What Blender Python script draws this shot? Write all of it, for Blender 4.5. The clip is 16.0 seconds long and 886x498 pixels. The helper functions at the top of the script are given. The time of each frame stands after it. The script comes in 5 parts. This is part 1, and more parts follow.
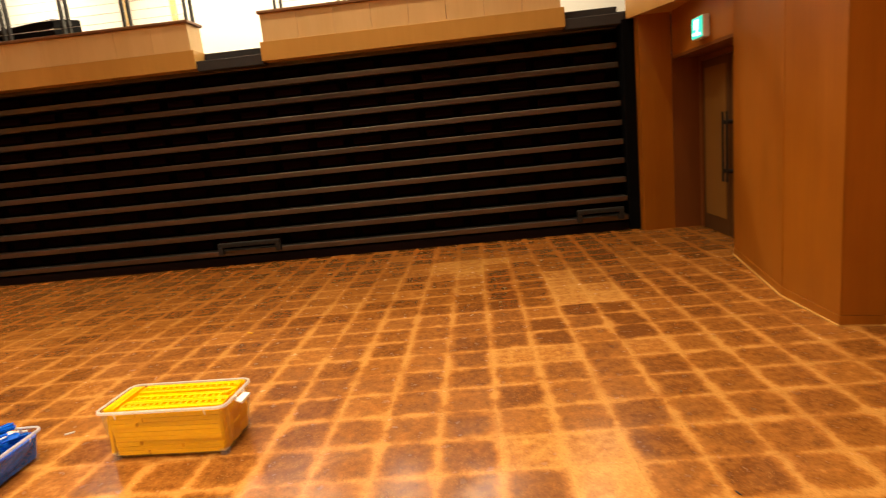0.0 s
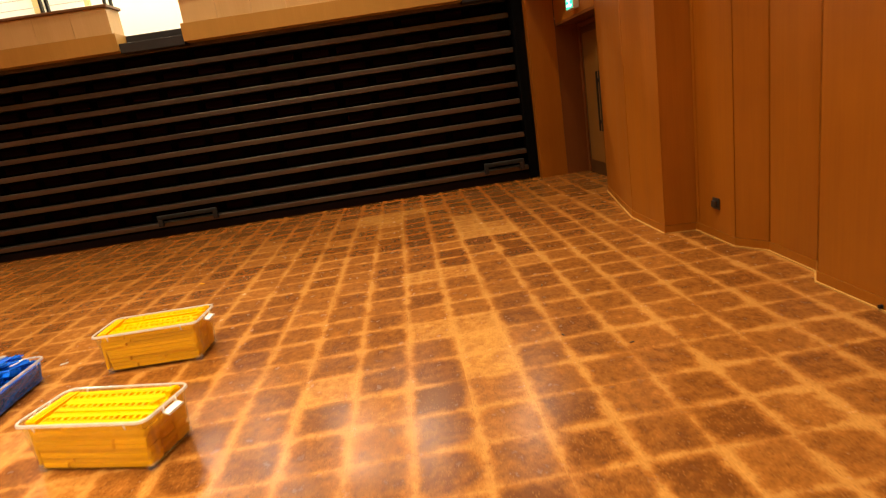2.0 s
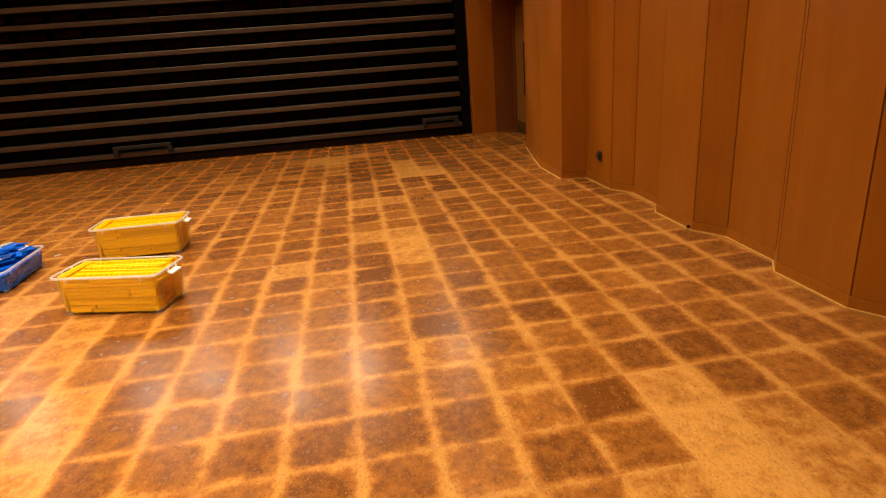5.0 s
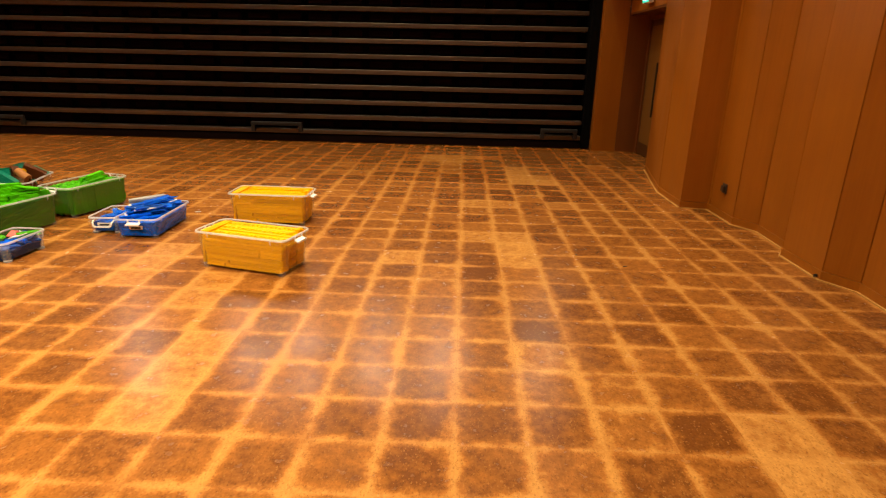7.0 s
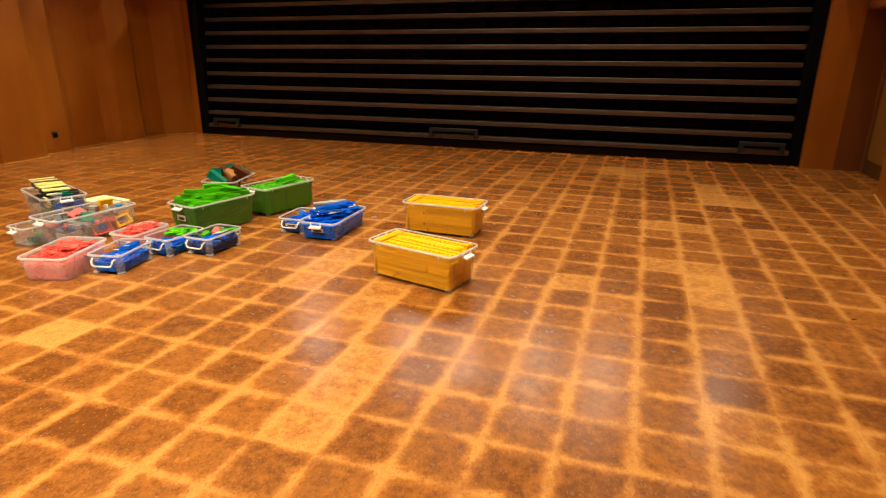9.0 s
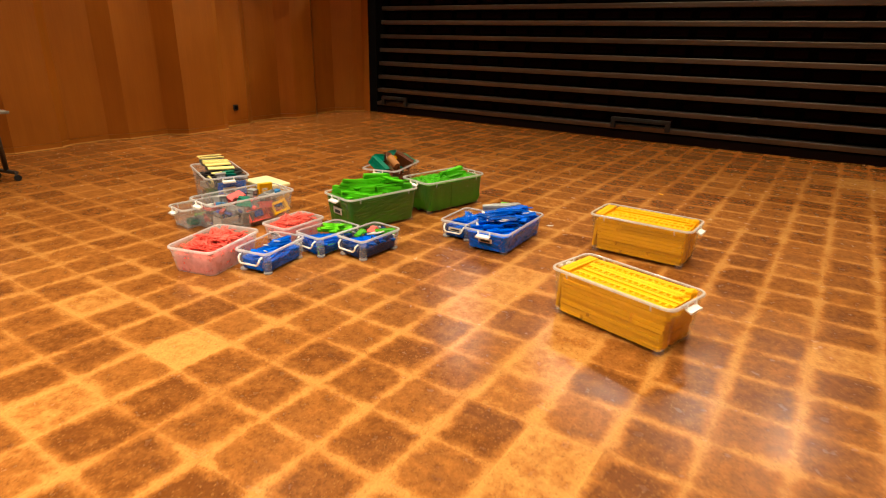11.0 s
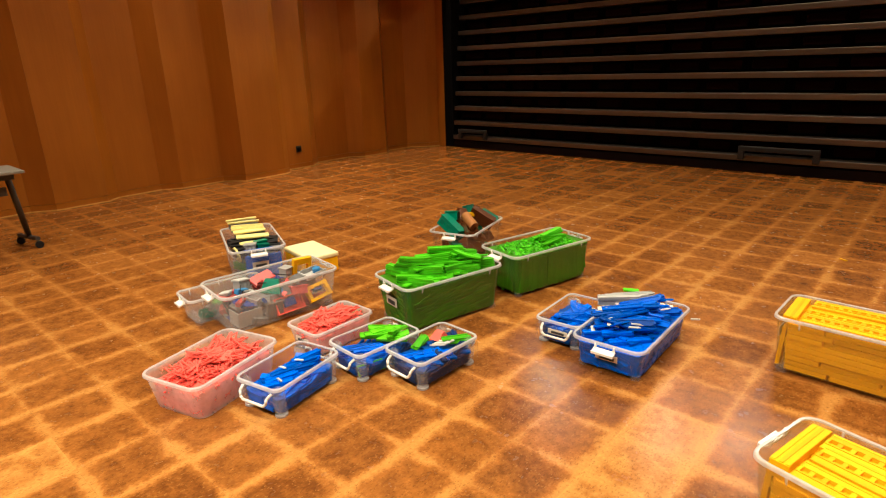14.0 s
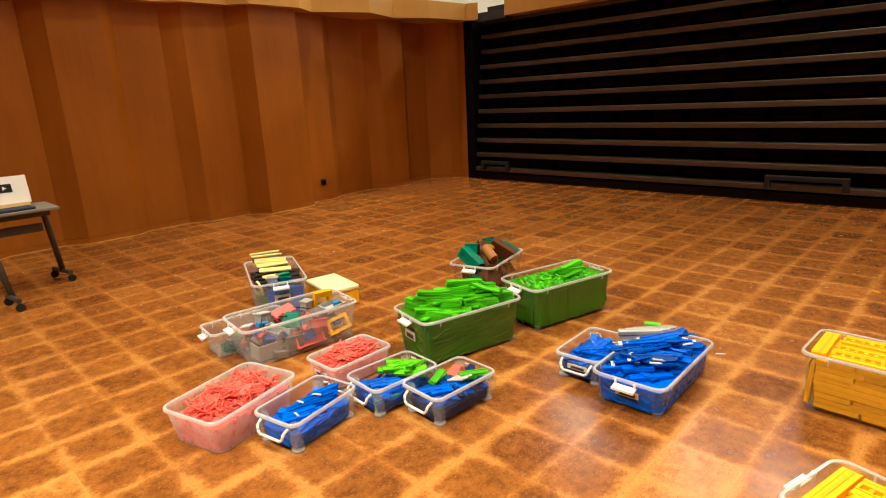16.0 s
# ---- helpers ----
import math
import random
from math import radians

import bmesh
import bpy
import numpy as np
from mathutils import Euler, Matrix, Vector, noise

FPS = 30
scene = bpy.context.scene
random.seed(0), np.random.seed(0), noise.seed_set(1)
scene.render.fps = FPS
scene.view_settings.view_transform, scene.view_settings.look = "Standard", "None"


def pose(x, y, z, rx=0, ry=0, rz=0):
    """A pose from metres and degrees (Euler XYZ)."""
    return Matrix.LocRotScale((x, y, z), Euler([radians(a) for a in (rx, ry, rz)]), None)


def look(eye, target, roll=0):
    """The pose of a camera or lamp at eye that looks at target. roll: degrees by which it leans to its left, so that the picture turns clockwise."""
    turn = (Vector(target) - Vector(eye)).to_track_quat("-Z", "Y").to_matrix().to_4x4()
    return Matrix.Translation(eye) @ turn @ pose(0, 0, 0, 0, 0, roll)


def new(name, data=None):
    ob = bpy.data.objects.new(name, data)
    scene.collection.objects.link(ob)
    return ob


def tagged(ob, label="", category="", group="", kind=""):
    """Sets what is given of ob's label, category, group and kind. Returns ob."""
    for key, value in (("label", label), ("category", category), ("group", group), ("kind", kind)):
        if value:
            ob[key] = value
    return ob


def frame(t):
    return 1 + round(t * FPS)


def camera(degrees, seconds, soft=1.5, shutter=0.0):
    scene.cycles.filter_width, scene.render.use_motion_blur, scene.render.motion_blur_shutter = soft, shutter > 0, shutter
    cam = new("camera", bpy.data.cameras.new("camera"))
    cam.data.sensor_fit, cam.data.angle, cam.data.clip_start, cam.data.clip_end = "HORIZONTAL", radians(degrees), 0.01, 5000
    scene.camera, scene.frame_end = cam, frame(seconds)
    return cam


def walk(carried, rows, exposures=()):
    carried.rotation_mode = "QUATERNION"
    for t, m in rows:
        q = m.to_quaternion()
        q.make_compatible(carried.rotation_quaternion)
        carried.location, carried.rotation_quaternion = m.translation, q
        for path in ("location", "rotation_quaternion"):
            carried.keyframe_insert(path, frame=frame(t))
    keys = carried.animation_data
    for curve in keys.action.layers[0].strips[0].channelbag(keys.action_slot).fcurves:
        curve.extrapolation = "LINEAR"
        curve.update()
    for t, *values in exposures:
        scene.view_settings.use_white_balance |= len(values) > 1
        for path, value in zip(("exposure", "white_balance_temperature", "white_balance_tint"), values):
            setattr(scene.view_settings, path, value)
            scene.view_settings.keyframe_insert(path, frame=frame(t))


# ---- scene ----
cam = camera(74.9, 16.0, 1.1, 0.4)
PATH = [
    (0, (-0.001, 0.023, 1.505), (-0.134, 1.982, 1.125), -5.9),
    (0.5, (0.049, -0.164, 1.518), (0.073, 1.793, 1.104), -6.6),
    (1, (-0.009, -0.419, 1.468), (0.043, 1.529, 1.018), -7.4),
    (1.5, (0.071, -0.702, 1.491), (0.13, 1.239, 1.012), -8.3),
    (2, (0.182, -1.008, 1.484), (0.252, 0.923, 0.969), -8.8),
    (2.5, (0.186, -1.32, 1.459), (0.262, 0.592, 0.878), -9.7),
    (3, (0.207, -1.609, 1.472), (0.296, 0.286, 0.84), -10.7),
    (3.5, (0.284, -1.845, 1.433), (0.432, 0.014, 0.709), -11.3),
    (3.7, (0.278, -1.911, 1.434), (0.457, -0.065, 0.685), -11.3),
    (5.8, (0.036, -2.238, 1.477), (0.221, -0.34, 0.875), 0.6),
    (6, (0.027, -2.251, 1.474), (0.158, -0.348, 0.871), 1.2),
    (6.5, (0.004, -2.254, 1.473), (0.008, -0.352, 0.853), 1.4),
    (7, (-0.005, -2.253, 1.472), (-0.061, -0.356, 0.842), 1.3),
    (7.5, (-0.023, -2.236, 1.47), (-0.206, -0.358, 0.805), 1.2),
    (8, (-0.068, -2.239, 1.48), (-0.392, -0.377, 0.827), 1.1),
    (8.5, (-0.101, -2.206, 1.497), (-0.551, -0.364, 0.863), 0.6),
    (9, (-0.108, -1.977, 1.501), (-0.714, -0.176, 0.877), 0.4),
    (9.5, (-0.149, -1.804, 1.51), (-0.901, -0.066, 0.867), 0.4),
    (10, (-0.323, -1.625, 1.492), (-1.216, 0.031, 0.814), 1.3),
    (10.2, (-0.397, -1.57, 1.489), (-1.331, 0.06, 0.804), 1.5),
    (12.3, (-1.247, -0.512, 1.42), (-2.366, 1.001, 0.743), -0.3),
    (12.5, (-1.32, -0.421, 1.427), (-2.44, 1.091, 0.75), -0.5),
    (13, (-1.496, -0.253, 1.424), (-2.665, 1.23, 0.764), -0.9),
    (13.5, (-1.588, -0.165, 1.423), (-2.81, 1.287, 0.791), -1.3),
    (14, (-1.566, -0.125, 1.437), (-2.847, 1.286, 0.831), -1.9),
    (14.5, (-1.549, -0.117, 1.44), (-2.883, 1.257, 0.863), -2.5),
    (15, (-1.548, -0.106, 1.441), (-2.91, 1.25, 0.889), -2.8),
    (15.5, (-1.54, -0.109, 1.45), (-2.91, 1.252, 0.93), -2.9),
    (16, (-1.533, -0.099, 1.459), (-2.895, 1.276, 0.955), -2.8),
]
walk(cam, [(t, look(eye, target, roll)) for t, eye, target, roll in PATH], [(0.0, 0.20, 6800, 10), (2.0, 0.10, 6850, 10), (3.5, 0.02, 6850, 10), (7.0, -0.04, 6800, 10), (9.5, -0.14, 6400, 9), (12.5, -0.20, 6200, 9), (14.5, -0.12, 6080, 8), (16.0, -0.06, 6080, 8)])

# ---- light ----
world = bpy.data.worlds.new("hall_air")
scene.world = world
world.use_nodes = True
world.node_tree.nodes["Background"].inputs[0].default_value = (0.9, 0.75, 0.55, 1)
world.node_tree.nodes["Background"].inputs[1].default_value = 0.02
LAMP = (1.0, 0.85, 0.61)
CEIL = 7.0


def lamp(x, y, watts, tilt=0.0, size=0.26, z=CEIL, spread=95):
    d = bpy.data.lights.new("unseen_ceiling_lamp", "AREA")
    d.shape, d.size, d.energy, d.color, d.spread = "DISK", size, watts, LAMP, radians(spread)
    ob = new("unseen_ceiling_lamp", d)
    ob.matrix_world = pose(x, y, z - 0.06, tilt)


COLUMNS = (-0.25, -2.4, -4.55, -6.7)
# the unseen row at y = 6.9 is added to brighten the parapets
LAMPS = [(x, 3.2, 58) for x in COLUMNS] + [(x, -0.8, w) for x, w in zip(COLUMNS, (68, 68, 62, 26))] + [(x, 6.9, w) for x, w in zip(COLUMNS, (36, 36, 3))] + [(1.6, 1.4, 32), (1.6, 5.4, 28), (-8.2, 1.4, 4)]
for lx, ly, lw in LAMPS:
    lamp(lx, ly, lw * 1.25, 0.0, 0.26, CEIL, 130) if ly == 3.2 and -5 < lx < -2 else lamp(lx, ly, lw)
# narrow wall washers over the far end of the west wall
for ly, lw in ((5.0, 50), (6.8, 38)):
    lamp(-8.2, ly, lw, 0.0, 0.26, CEIL, 78)
# the lower ceiling over the gallery has wide lamps
GALLERY_CEIL, GALLERY_LAMPS = 5.85, ((2.0, 60), (-0.35, 105), (-1.95, 105), (-3.7, 85), (-5.05, 95), (-7.75, 120))
for lx, lw in GALLERY_LAMPS:
    lamp(lx, 10.2, lw, 0.0, 0.3, GALLERY_CEIL, 150)
lamp(1.7, 7.6, 9, 0.0, 0.26, CEIL, 150)
# unseen rear row tilted forward, added to brighten bin sides and near floor
for lx, lw in zip(COLUMNS[1:], (160, 110, 12)):
    lamp(lx, -4.4, lw * 0.7, 22.0, 0.26, CEIL, 72)

# ---- materials ----
def mat(name, rough=0.5, metal=0.0):
    m = bpy.data.materials.new(name)
    m.use_nodes = True
    b = m.node_tree.nodes["Principled BSDF"]
    b.inputs["Roughness"].default_value = rough
    b.inputs["Metallic"].default_value = metal
    return m, m.node_tree.nodes, m.node_tree.links, b


def node(ns, kind, **kw):
    n = ns.new(kind)
    for k, v in kw.items():
        n.inputs[k].default_value = v
    return n


def ramp(ns, stops):
    r = ns.new("ShaderNodeValToRGB")
    e = r.color_ramp.elements
    e[0].position, e[0].color = stops[0][0], (*stops[0][1], 1)
    e[1].position, e[1].color = stops[-1][0], (*stops[-1][1], 1)
    for p, c in stops[1:-1]:
        x = e.new(p)
        x.color = (*c, 1)
    return r


def grey(v):
    return (v, v, v)


def maths(ns, ln, op, a, b=None, c=None):
    n = ns.new("ShaderNodeMath")
    n.operation = op
    for i, v in enumerate((a, b, c)):
        if v is None:
            continue
        if isinstance(v, (int, float)):
            n.inputs[i].default_value = v
        else:
            ln.new(v, n.inputs[i])
    return n.outputs[0]


def mix(ns, ln, fac, a, b, blend="MIX"):
    n = ns.new("ShaderNodeMix")
    n.data_type, n.blend_type = "RGBA", blend
    for s, v in ((n.inputs[0], fac), (n.inputs[6], a), (n.inputs[7], b)):
        if isinstance(v, (int, float)):
            s.default_value = v
        elif isinstance(v, tuple):
            s.default_value = (*v, 1)
        else:
            ln.new(v, s)
    return n.outputs[2]


def bump(ns, ln, b, height, strength, dist):
    n = ns.new("ShaderNodeBump")
    n.inputs["Strength"].default_value, n.inputs["Distance"].default_value = strength, dist
    ln.new(height, n.inputs["Height"])
    ln.new(n.outputs[0], b.inputs["Normal"])


def noise_tex(ns, ln, vec, scale, detail=4.0, rough=0.55, stretch=None):
    t = node(ns, "ShaderNodeTexNoise", Scale=scale, Detail=detail, Roughness=rough)
    if stretch:
        mp = ns.new("ShaderNodeMapping")
        mp.inputs["Scale"].default_value = stretch
        ln.new(vec, mp.inputs[0])
        vec = mp.outputs[0]
    ln.new(vec, t.inputs["Vector"])
    return t.outputs["Fac"]


def floor_tile_material():
    """Pressed wood-chip tiles: a brown middle with soft rounded corners, worn pale along the joints, waxed. The tile's own tone is the object's colour."""
    m, ns, ln, b = mat("waxed_woodchip_tile", 0.3)
    geo = ns.new("ShaderNodeNewGeometry")
    pos = geo.outputs["Position"]
    sep = ns.new("ShaderNodeSeparateXYZ")
    ln.new(pos, sep.inputs[0])
    pw = []
    for k, stretch in ((0, 1.03), (1, 0.975)):
        f = maths(ns, ln, "FRACT", maths(ns, ln, "DIVIDE", sep.outputs[k], 0.3))
        q = maths(ns, ln, "MULTIPLY", maths(ns, ln, "ABSOLUTE", maths(ns, ln, "SUBTRACT", f, 0.5)), stretch)
        pw.append(maths(ns, ln, "POWER", q, 9.0))
    edge = maths(ns, ln, "SUBTRACT", 0.5, maths(ns, ln, "POWER", maths(ns, ln, "ADD", pw[0], pw[1]), 1 / 9))
    # the worn border wanders, wide on one side and narrow on another
    for scale, detail, amount in ((3.1, 2, 0.36), (8.0, 4, 0.24), (26.0, 4, 0.12), (95.0, 3, 0.08)):
        n = noise_tex(ns, ln, pos, scale, detail, 0.65)
        edge = maths(ns, ln, "ADD", edge, maths(ns, ln, "MULTIPLY", maths(ns, ln, "SUBTRACT", n, 0.5), amount))
    wear = node(ns, "ShaderNodeMapRange")
    wear.interpolation_type = "SMOOTHSTEP"
    wear.inputs["From Min"].default_value, wear.inputs["From Max"].default_value = -0.03, 0.18
    ln.new(edge, wear.inputs["Value"])
    tint = ns.new("ShaderNodeSeparateColor")
    ln.new(ns.new("ShaderNodeObjectInfo").outputs["Color"], tint.inputs[0])
    own = maths(ns, ln, "MULTIPLY_ADD", maths(ns, ln, "SUBTRACT", geo.outputs["Random Per Island"], 0.5), 0.08, tint.outputs[0])
    big = noise_tex(ns, ln, pos, 0.8, 3)
    body = maths(ns, ln, "ADD", own, maths(ns, ln, "MULTIPLY", maths(ns, ln, "SUBTRACT", big, 0.5), 0.35))
    cloud = noise_tex(ns, ln, pos, 13.0, 4, 0.6)
    body = maths(ns, ln, "ADD", body, maths(ns, ln, "MULTIPLY", maths(ns, ln, "SUBTRACT", cloud, 0.5), 1.0))
    flake = noise_tex(ns, ln, pos, 34.0, 5, 0.7, (1, 0.7, 1))
    body = maths(ns, ln, "ADD", body, maths(ns, ln, "MULTIPLY", maths(ns, ln, "SUBTRACT", flake, 0.5), 0.65))
    joint = maths(ns, ln, "MULTIPLY_ADD", noise_tex(ns, ln, pos, 2.0, 4, 0.65), 2.6, -0.42)
    joint = maths(ns, ln, "MINIMUM", maths(ns, ln, "MAXIMUM", joint, 0.22), 0.83)
    # the pale joints fade with distance from the middle of the hall
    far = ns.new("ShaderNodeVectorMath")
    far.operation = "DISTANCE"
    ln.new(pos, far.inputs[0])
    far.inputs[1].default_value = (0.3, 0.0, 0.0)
    joint_fade = node(ns, "ShaderNodeMapRange")
    joint_fade.interpolation_type = "SMOOTHSTEP"
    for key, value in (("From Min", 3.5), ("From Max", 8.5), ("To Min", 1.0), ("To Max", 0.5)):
        joint_fade.inputs[key].default_value = value
    ln.new(far.outputs["Value"], joint_fade.inputs["Value"])
    joint = maths(ns, ln, "MULTIPLY", joint, joint_fade.outputs[0])
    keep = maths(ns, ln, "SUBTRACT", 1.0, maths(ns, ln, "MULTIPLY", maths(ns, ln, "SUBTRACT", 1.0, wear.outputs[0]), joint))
    dark = maths(ns, ln, "MULTIPLY", keep, body)
    cr = ramp(ns, [(0.0, PALE_TILE), (0.42, MID_TILE), (0.9, DARK_TILE)])
    ln.new(dark, cr.inputs[0])
    # chips: sparse short pale and dark flecks
    vor = node(ns, "ShaderNodeTexVoronoi", Scale=210.0, Randomness=1.0)
    mp = ns.new("ShaderNodeMapping")
    mp.inputs["Scale"].default_value = (1.0, 0.55, 1.0)
    ln.new(pos, mp.inputs[0])
    ln.new(mp.outputs[0], vor.inputs["Vector"])
    fleck = ns.new("ShaderNodeSeparateColor")
    ln.new(vor.outputs["Color"], fleck.inputs[0])
    depth = maths(ns, ln, "MINIMUM", maths(ns, ln, "MAXIMUM", dark, 0.0), 1.0)
    pale = maths(ns, ln, "GREATER_THAN", fleck.outputs[0], 0.95)
    deep = maths(ns, ln, "LESS_THAN", fleck.outputs[0], 0.09)
    c1 = mix(ns, ln, maths(ns, ln, "MULTIPLY", pale, maths(ns, ln, "MULTIPLY", depth, 0.20)), cr.outputs[0], (0.62, 0.31, 0.09))
    c2 = mix(ns, ln, maths(ns, ln, "MULTIPLY", deep, 0.30), c1, (0.07, 0.022, 0.006))
    fine = noise_tex(ns, ln, pos, 90.0, 4, 0.65, (1, 0.6, 1))
    c3 = mix(ns, ln, 0.5, c2, ramp_of(ns, ln, fine, [(0.3, grey(0.66)), (0.7, grey(1.27))]), "MULTIPLY")
    ln.new(c3, b.inputs["Base Color"])
    ln.new(maths(ns, ln, "MULTIPLY_ADD", cloud, 0.16, 0.17), b.inputs["Roughness"])
    wax = noise_tex(ns, ln, pos, 3.3, 5, 0.65)
    wax = ramp_of(ns, ln, wax, [(0.36, grey(0.10)), (0.68, grey(0.40))])
    wax = maths(ns, ln, "MULTIPLY", wax, maths(ns, ln, "MULTIPLY_ADD", fine, 1.1, 0.4))
    ln.new(wax, b.inputs["Specular IOR Level"])
    bump(ns, ln, b, fine, 0.08, 0.002)
    return m


def ramp_of(ns, ln, fac, stops):
    r = ramp(ns, stops)
    ln.new(fac, r.inputs[0])
    return r.outputs[0]


def veneer(name, low, high, rough=0.42, scale=1.0):
    """Flat-sawn veneer: upright grain, slow changes of tone, a change from panel to panel."""
    m, ns, ln, b = mat(name, rough)
    pos = ns.new("ShaderNodeNewGeometry").outputs["Position"]
    oi = ns.new("ShaderNodeObjectInfo").outputs["Random"]
    vec = ns.new("ShaderNodeVectorMath")
    vec.operation = "ADD"
    cx = ns.new("ShaderNodeCombineXYZ")
    ln.new(maths(ns, ln, "MULTIPLY", oi, 7.0), cx.inputs[0])
    ln.new(maths(ns, ln, "MULTIPLY", oi, 13.0), cx.inputs[2])
    ln.new(pos, vec.inputs[0])
    ln.new(cx.outputs[0], vec.inputs[1])
    g1 = noise_tex(ns, ln, vec.outputs[0], 60.0 * scale, 4, 0.6, (1, 1, 0.03))
    g2 = noise_tex(ns, ln, vec.outputs[0], 6.0 * scale, 3, 0.5, (1, 1, 0.12))
    g3 = noise_tex(ns, ln, pos, 1.1, 3)
    f = maths(ns, ln, "ADD", maths(ns, ln, "MULTIPLY", g1, 0.30), maths(ns, ln, "MULTIPLY", g2, 0.38))
    f = maths(ns, ln, "ADD", f, maths(ns, ln, "MULTIPLY", g3, 0.42))
    f = maths(ns, ln, "ADD", f, maths(ns, ln, "MULTIPLY", maths(ns, ln, "SUBTRACT", oi, 0.5), 0.07))
    ln.new(ramp_of(ns, ln, f, [(0.3, low), (0.8, high)]), b.inputs["Base Color"])
    ln.new(maths(ns, ln, "MULTIPLY_ADD", g2, 0.2, rough - 0.1), b.inputs["Roughness"])
    b.inputs["Specular IOR Level"].default_value = 0.38
    bump(ns, ln, b, g1, 0.06, 0.001)
    return m


def plain(name, colour, rough=0.5, metal=0.0, var=0.25, scale=8.0, bumps=0.05):
    m, ns, ln, b = mat(name, rough, metal)
    tc = ns.new("ShaderNodeTexCoord").outputs["Object"]
    oi = ns.new("ShaderNodeObjectInfo").outputs["Random"]
    n1 = noise_tex(ns, ln, tc, scale, 5, 0.6)
    n2 = noise_tex(ns, ln, tc, scale * 14, 3, 0.6)
    f = maths(ns, ln, "ADD", maths(ns, ln, "MULTIPLY", n1, 0.5), maths(ns, ln, "MULTIPLY", n2, 0.2))
    f = maths(ns, ln, "ADD", f, maths(ns, ln, "MULTIPLY", oi, 0.3))
    lo = tuple(c * (1 - var) for c in colour)
    hi = tuple(min(1, c * (1 + var)) for c in colour)
    ln.new(ramp_of(ns, ln, f, [(0.25, lo), (0.75, hi)]), b.inputs["Base Color"])
    ln.new(maths(ns, ln, "MULTIPLY_ADD", n2, 0.2, max(0.02, rough - 0.1)), b.inputs["Roughness"])
    if bumps:
        bump(ns, ln, b, n2, bumps, 0.001)
    return m


def toy(name, colour, rough=0.35, spec=0.2, low=0.6):
    """Moulded plastic; pieces differ a little, scuffed."""
    m, ns, ln, b = mat(name, rough)
    b.inputs["Specular IOR Level"].default_value = spec
    isl = ns.new("ShaderNodeNewGeometry").outputs["Random Per Island"]
    oi = ns.new("ShaderNodeObjectInfo").outputs["Random"]
    tc = ns.new("ShaderNodeTexCoord").outputs["Object"]
    n1 = noise_tex(ns, ln, tc, 40.0, 4, 0.6)
    f = maths(ns, ln, "FRACT", maths(ns, ln, "ADD", isl, oi))
    f = maths(ns, ln, "ADD", maths(ns, ln, "MULTIPLY", f, 0.7), maths(ns, ln, "MULTIPLY", n1, 0.3))
    lo = tuple(c * low for c in colour)
    hi = tuple(min(1, c * 1.15 + 0.001) for c in colour)
    ln.new(ramp_of(ns, ln, f, [(0.1, lo), (0.9, hi)]), b.inputs["Base Color"])
    ln.new(maths(ns, ln, "MULTIPLY_ADD", n1, 0.25, rough - 0.12), b.inputs["Roughness"])
    return m


def clear_plastic(name, colour, cover, rough=0.3, gloss=0.11):
    """Milky see-through polypropylene with a glossy skin."""
    m, ns, ln, b = mat(name, rough)
    b.inputs["Base Color"].default_value = (*colour, 1)
    b.inputs["Specular IOR Level"].default_value = 0.0
    tc = ns.new("ShaderNodeTexCoord").outputs["Object"]
    n1 = noise_tex(ns, ln, tc, 25.0, 4, 0.6)
    tr = ns.new("ShaderNodeBsdfTransparent")
    tr.inputs[0].default_value = (0.97, 0.97, 0.97, 1)
    mx = ns.new("ShaderNodeMixShader")
    ln.new(maths(ns, ln, "MULTIPLY_ADD", n1, cover * 0.8, cover * 0.6), mx.inputs[0])
    ln.new(tr.outputs[0], mx.inputs[1])
    thru = ns.new("ShaderNodeBsdfTranslucent")
    thru.inputs[0].default_value = (*colour, 1)
    haze = ns.new("ShaderNodeMixShader")
    haze.inputs[0].default_value = 0.5
    ln.new(b.outputs[0], haze.inputs[1])
    ln.new(thru.outputs[0], haze.inputs[2])
    ln.new(haze.outputs[0], mx.inputs[2])
    gl = ns.new("ShaderNodeBsdfGlossy")
    ln.new(maths(ns, ln, "MULTIPLY_ADD", n1, 0.15, rough * 0.4), gl.inputs["Roughness"])
    lw = ns.new("ShaderNodeLayerWeight")
    lw.inputs["Blend"].default_value = 0.25
    top = ns.new("ShaderNodeMixShader")
    ln.new(maths(ns, ln, "MULTIPLY_ADD", lw.outputs["Facing"], gloss, gloss * 0.06), top.inputs[0])
    ln.new(mx.outputs[0], top.inputs[1])
    ln.new(gl.outputs[0], top.inputs[2])
    ln.new(top.outputs[0], ns["Material Output"].inputs["Surface"])
    return m


def glow(name, colour, strength):
    m, ns, ln, b = mat(name, 0.4)
    b.inputs["Base Color"].default_value = (*colour, 1)
    b.inputs["Emission Color"].default_value = (*colour, 1)
    b.inputs["Emission Strength"].default_value = strength
    return m


PALE_TILE, MID_TILE, DARK_TILE = (0.540, 0.252, 0.059), (0.312, 0.111, 0.020), (0.142, 0.044, 0.0085)
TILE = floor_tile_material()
JOINT = plain("pale_joint", (0.50, 0.24, 0.06), 0.5)
VENEER = veneer("wall_veneer", (0.272, 0.077, 0.0038), (0.425, 0.137, 0.0075))
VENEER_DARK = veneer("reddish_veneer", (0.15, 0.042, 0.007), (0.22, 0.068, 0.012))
MAPLE = veneer("pale_veneer", (0.64, 0.41, 0.17), (0.78, 0.54, 0.26), 0.4)
FASCIA = veneer("fascia_veneer", (0.50, 0.26, 0.058), (0.62, 0.345, 0.085), 0.4)
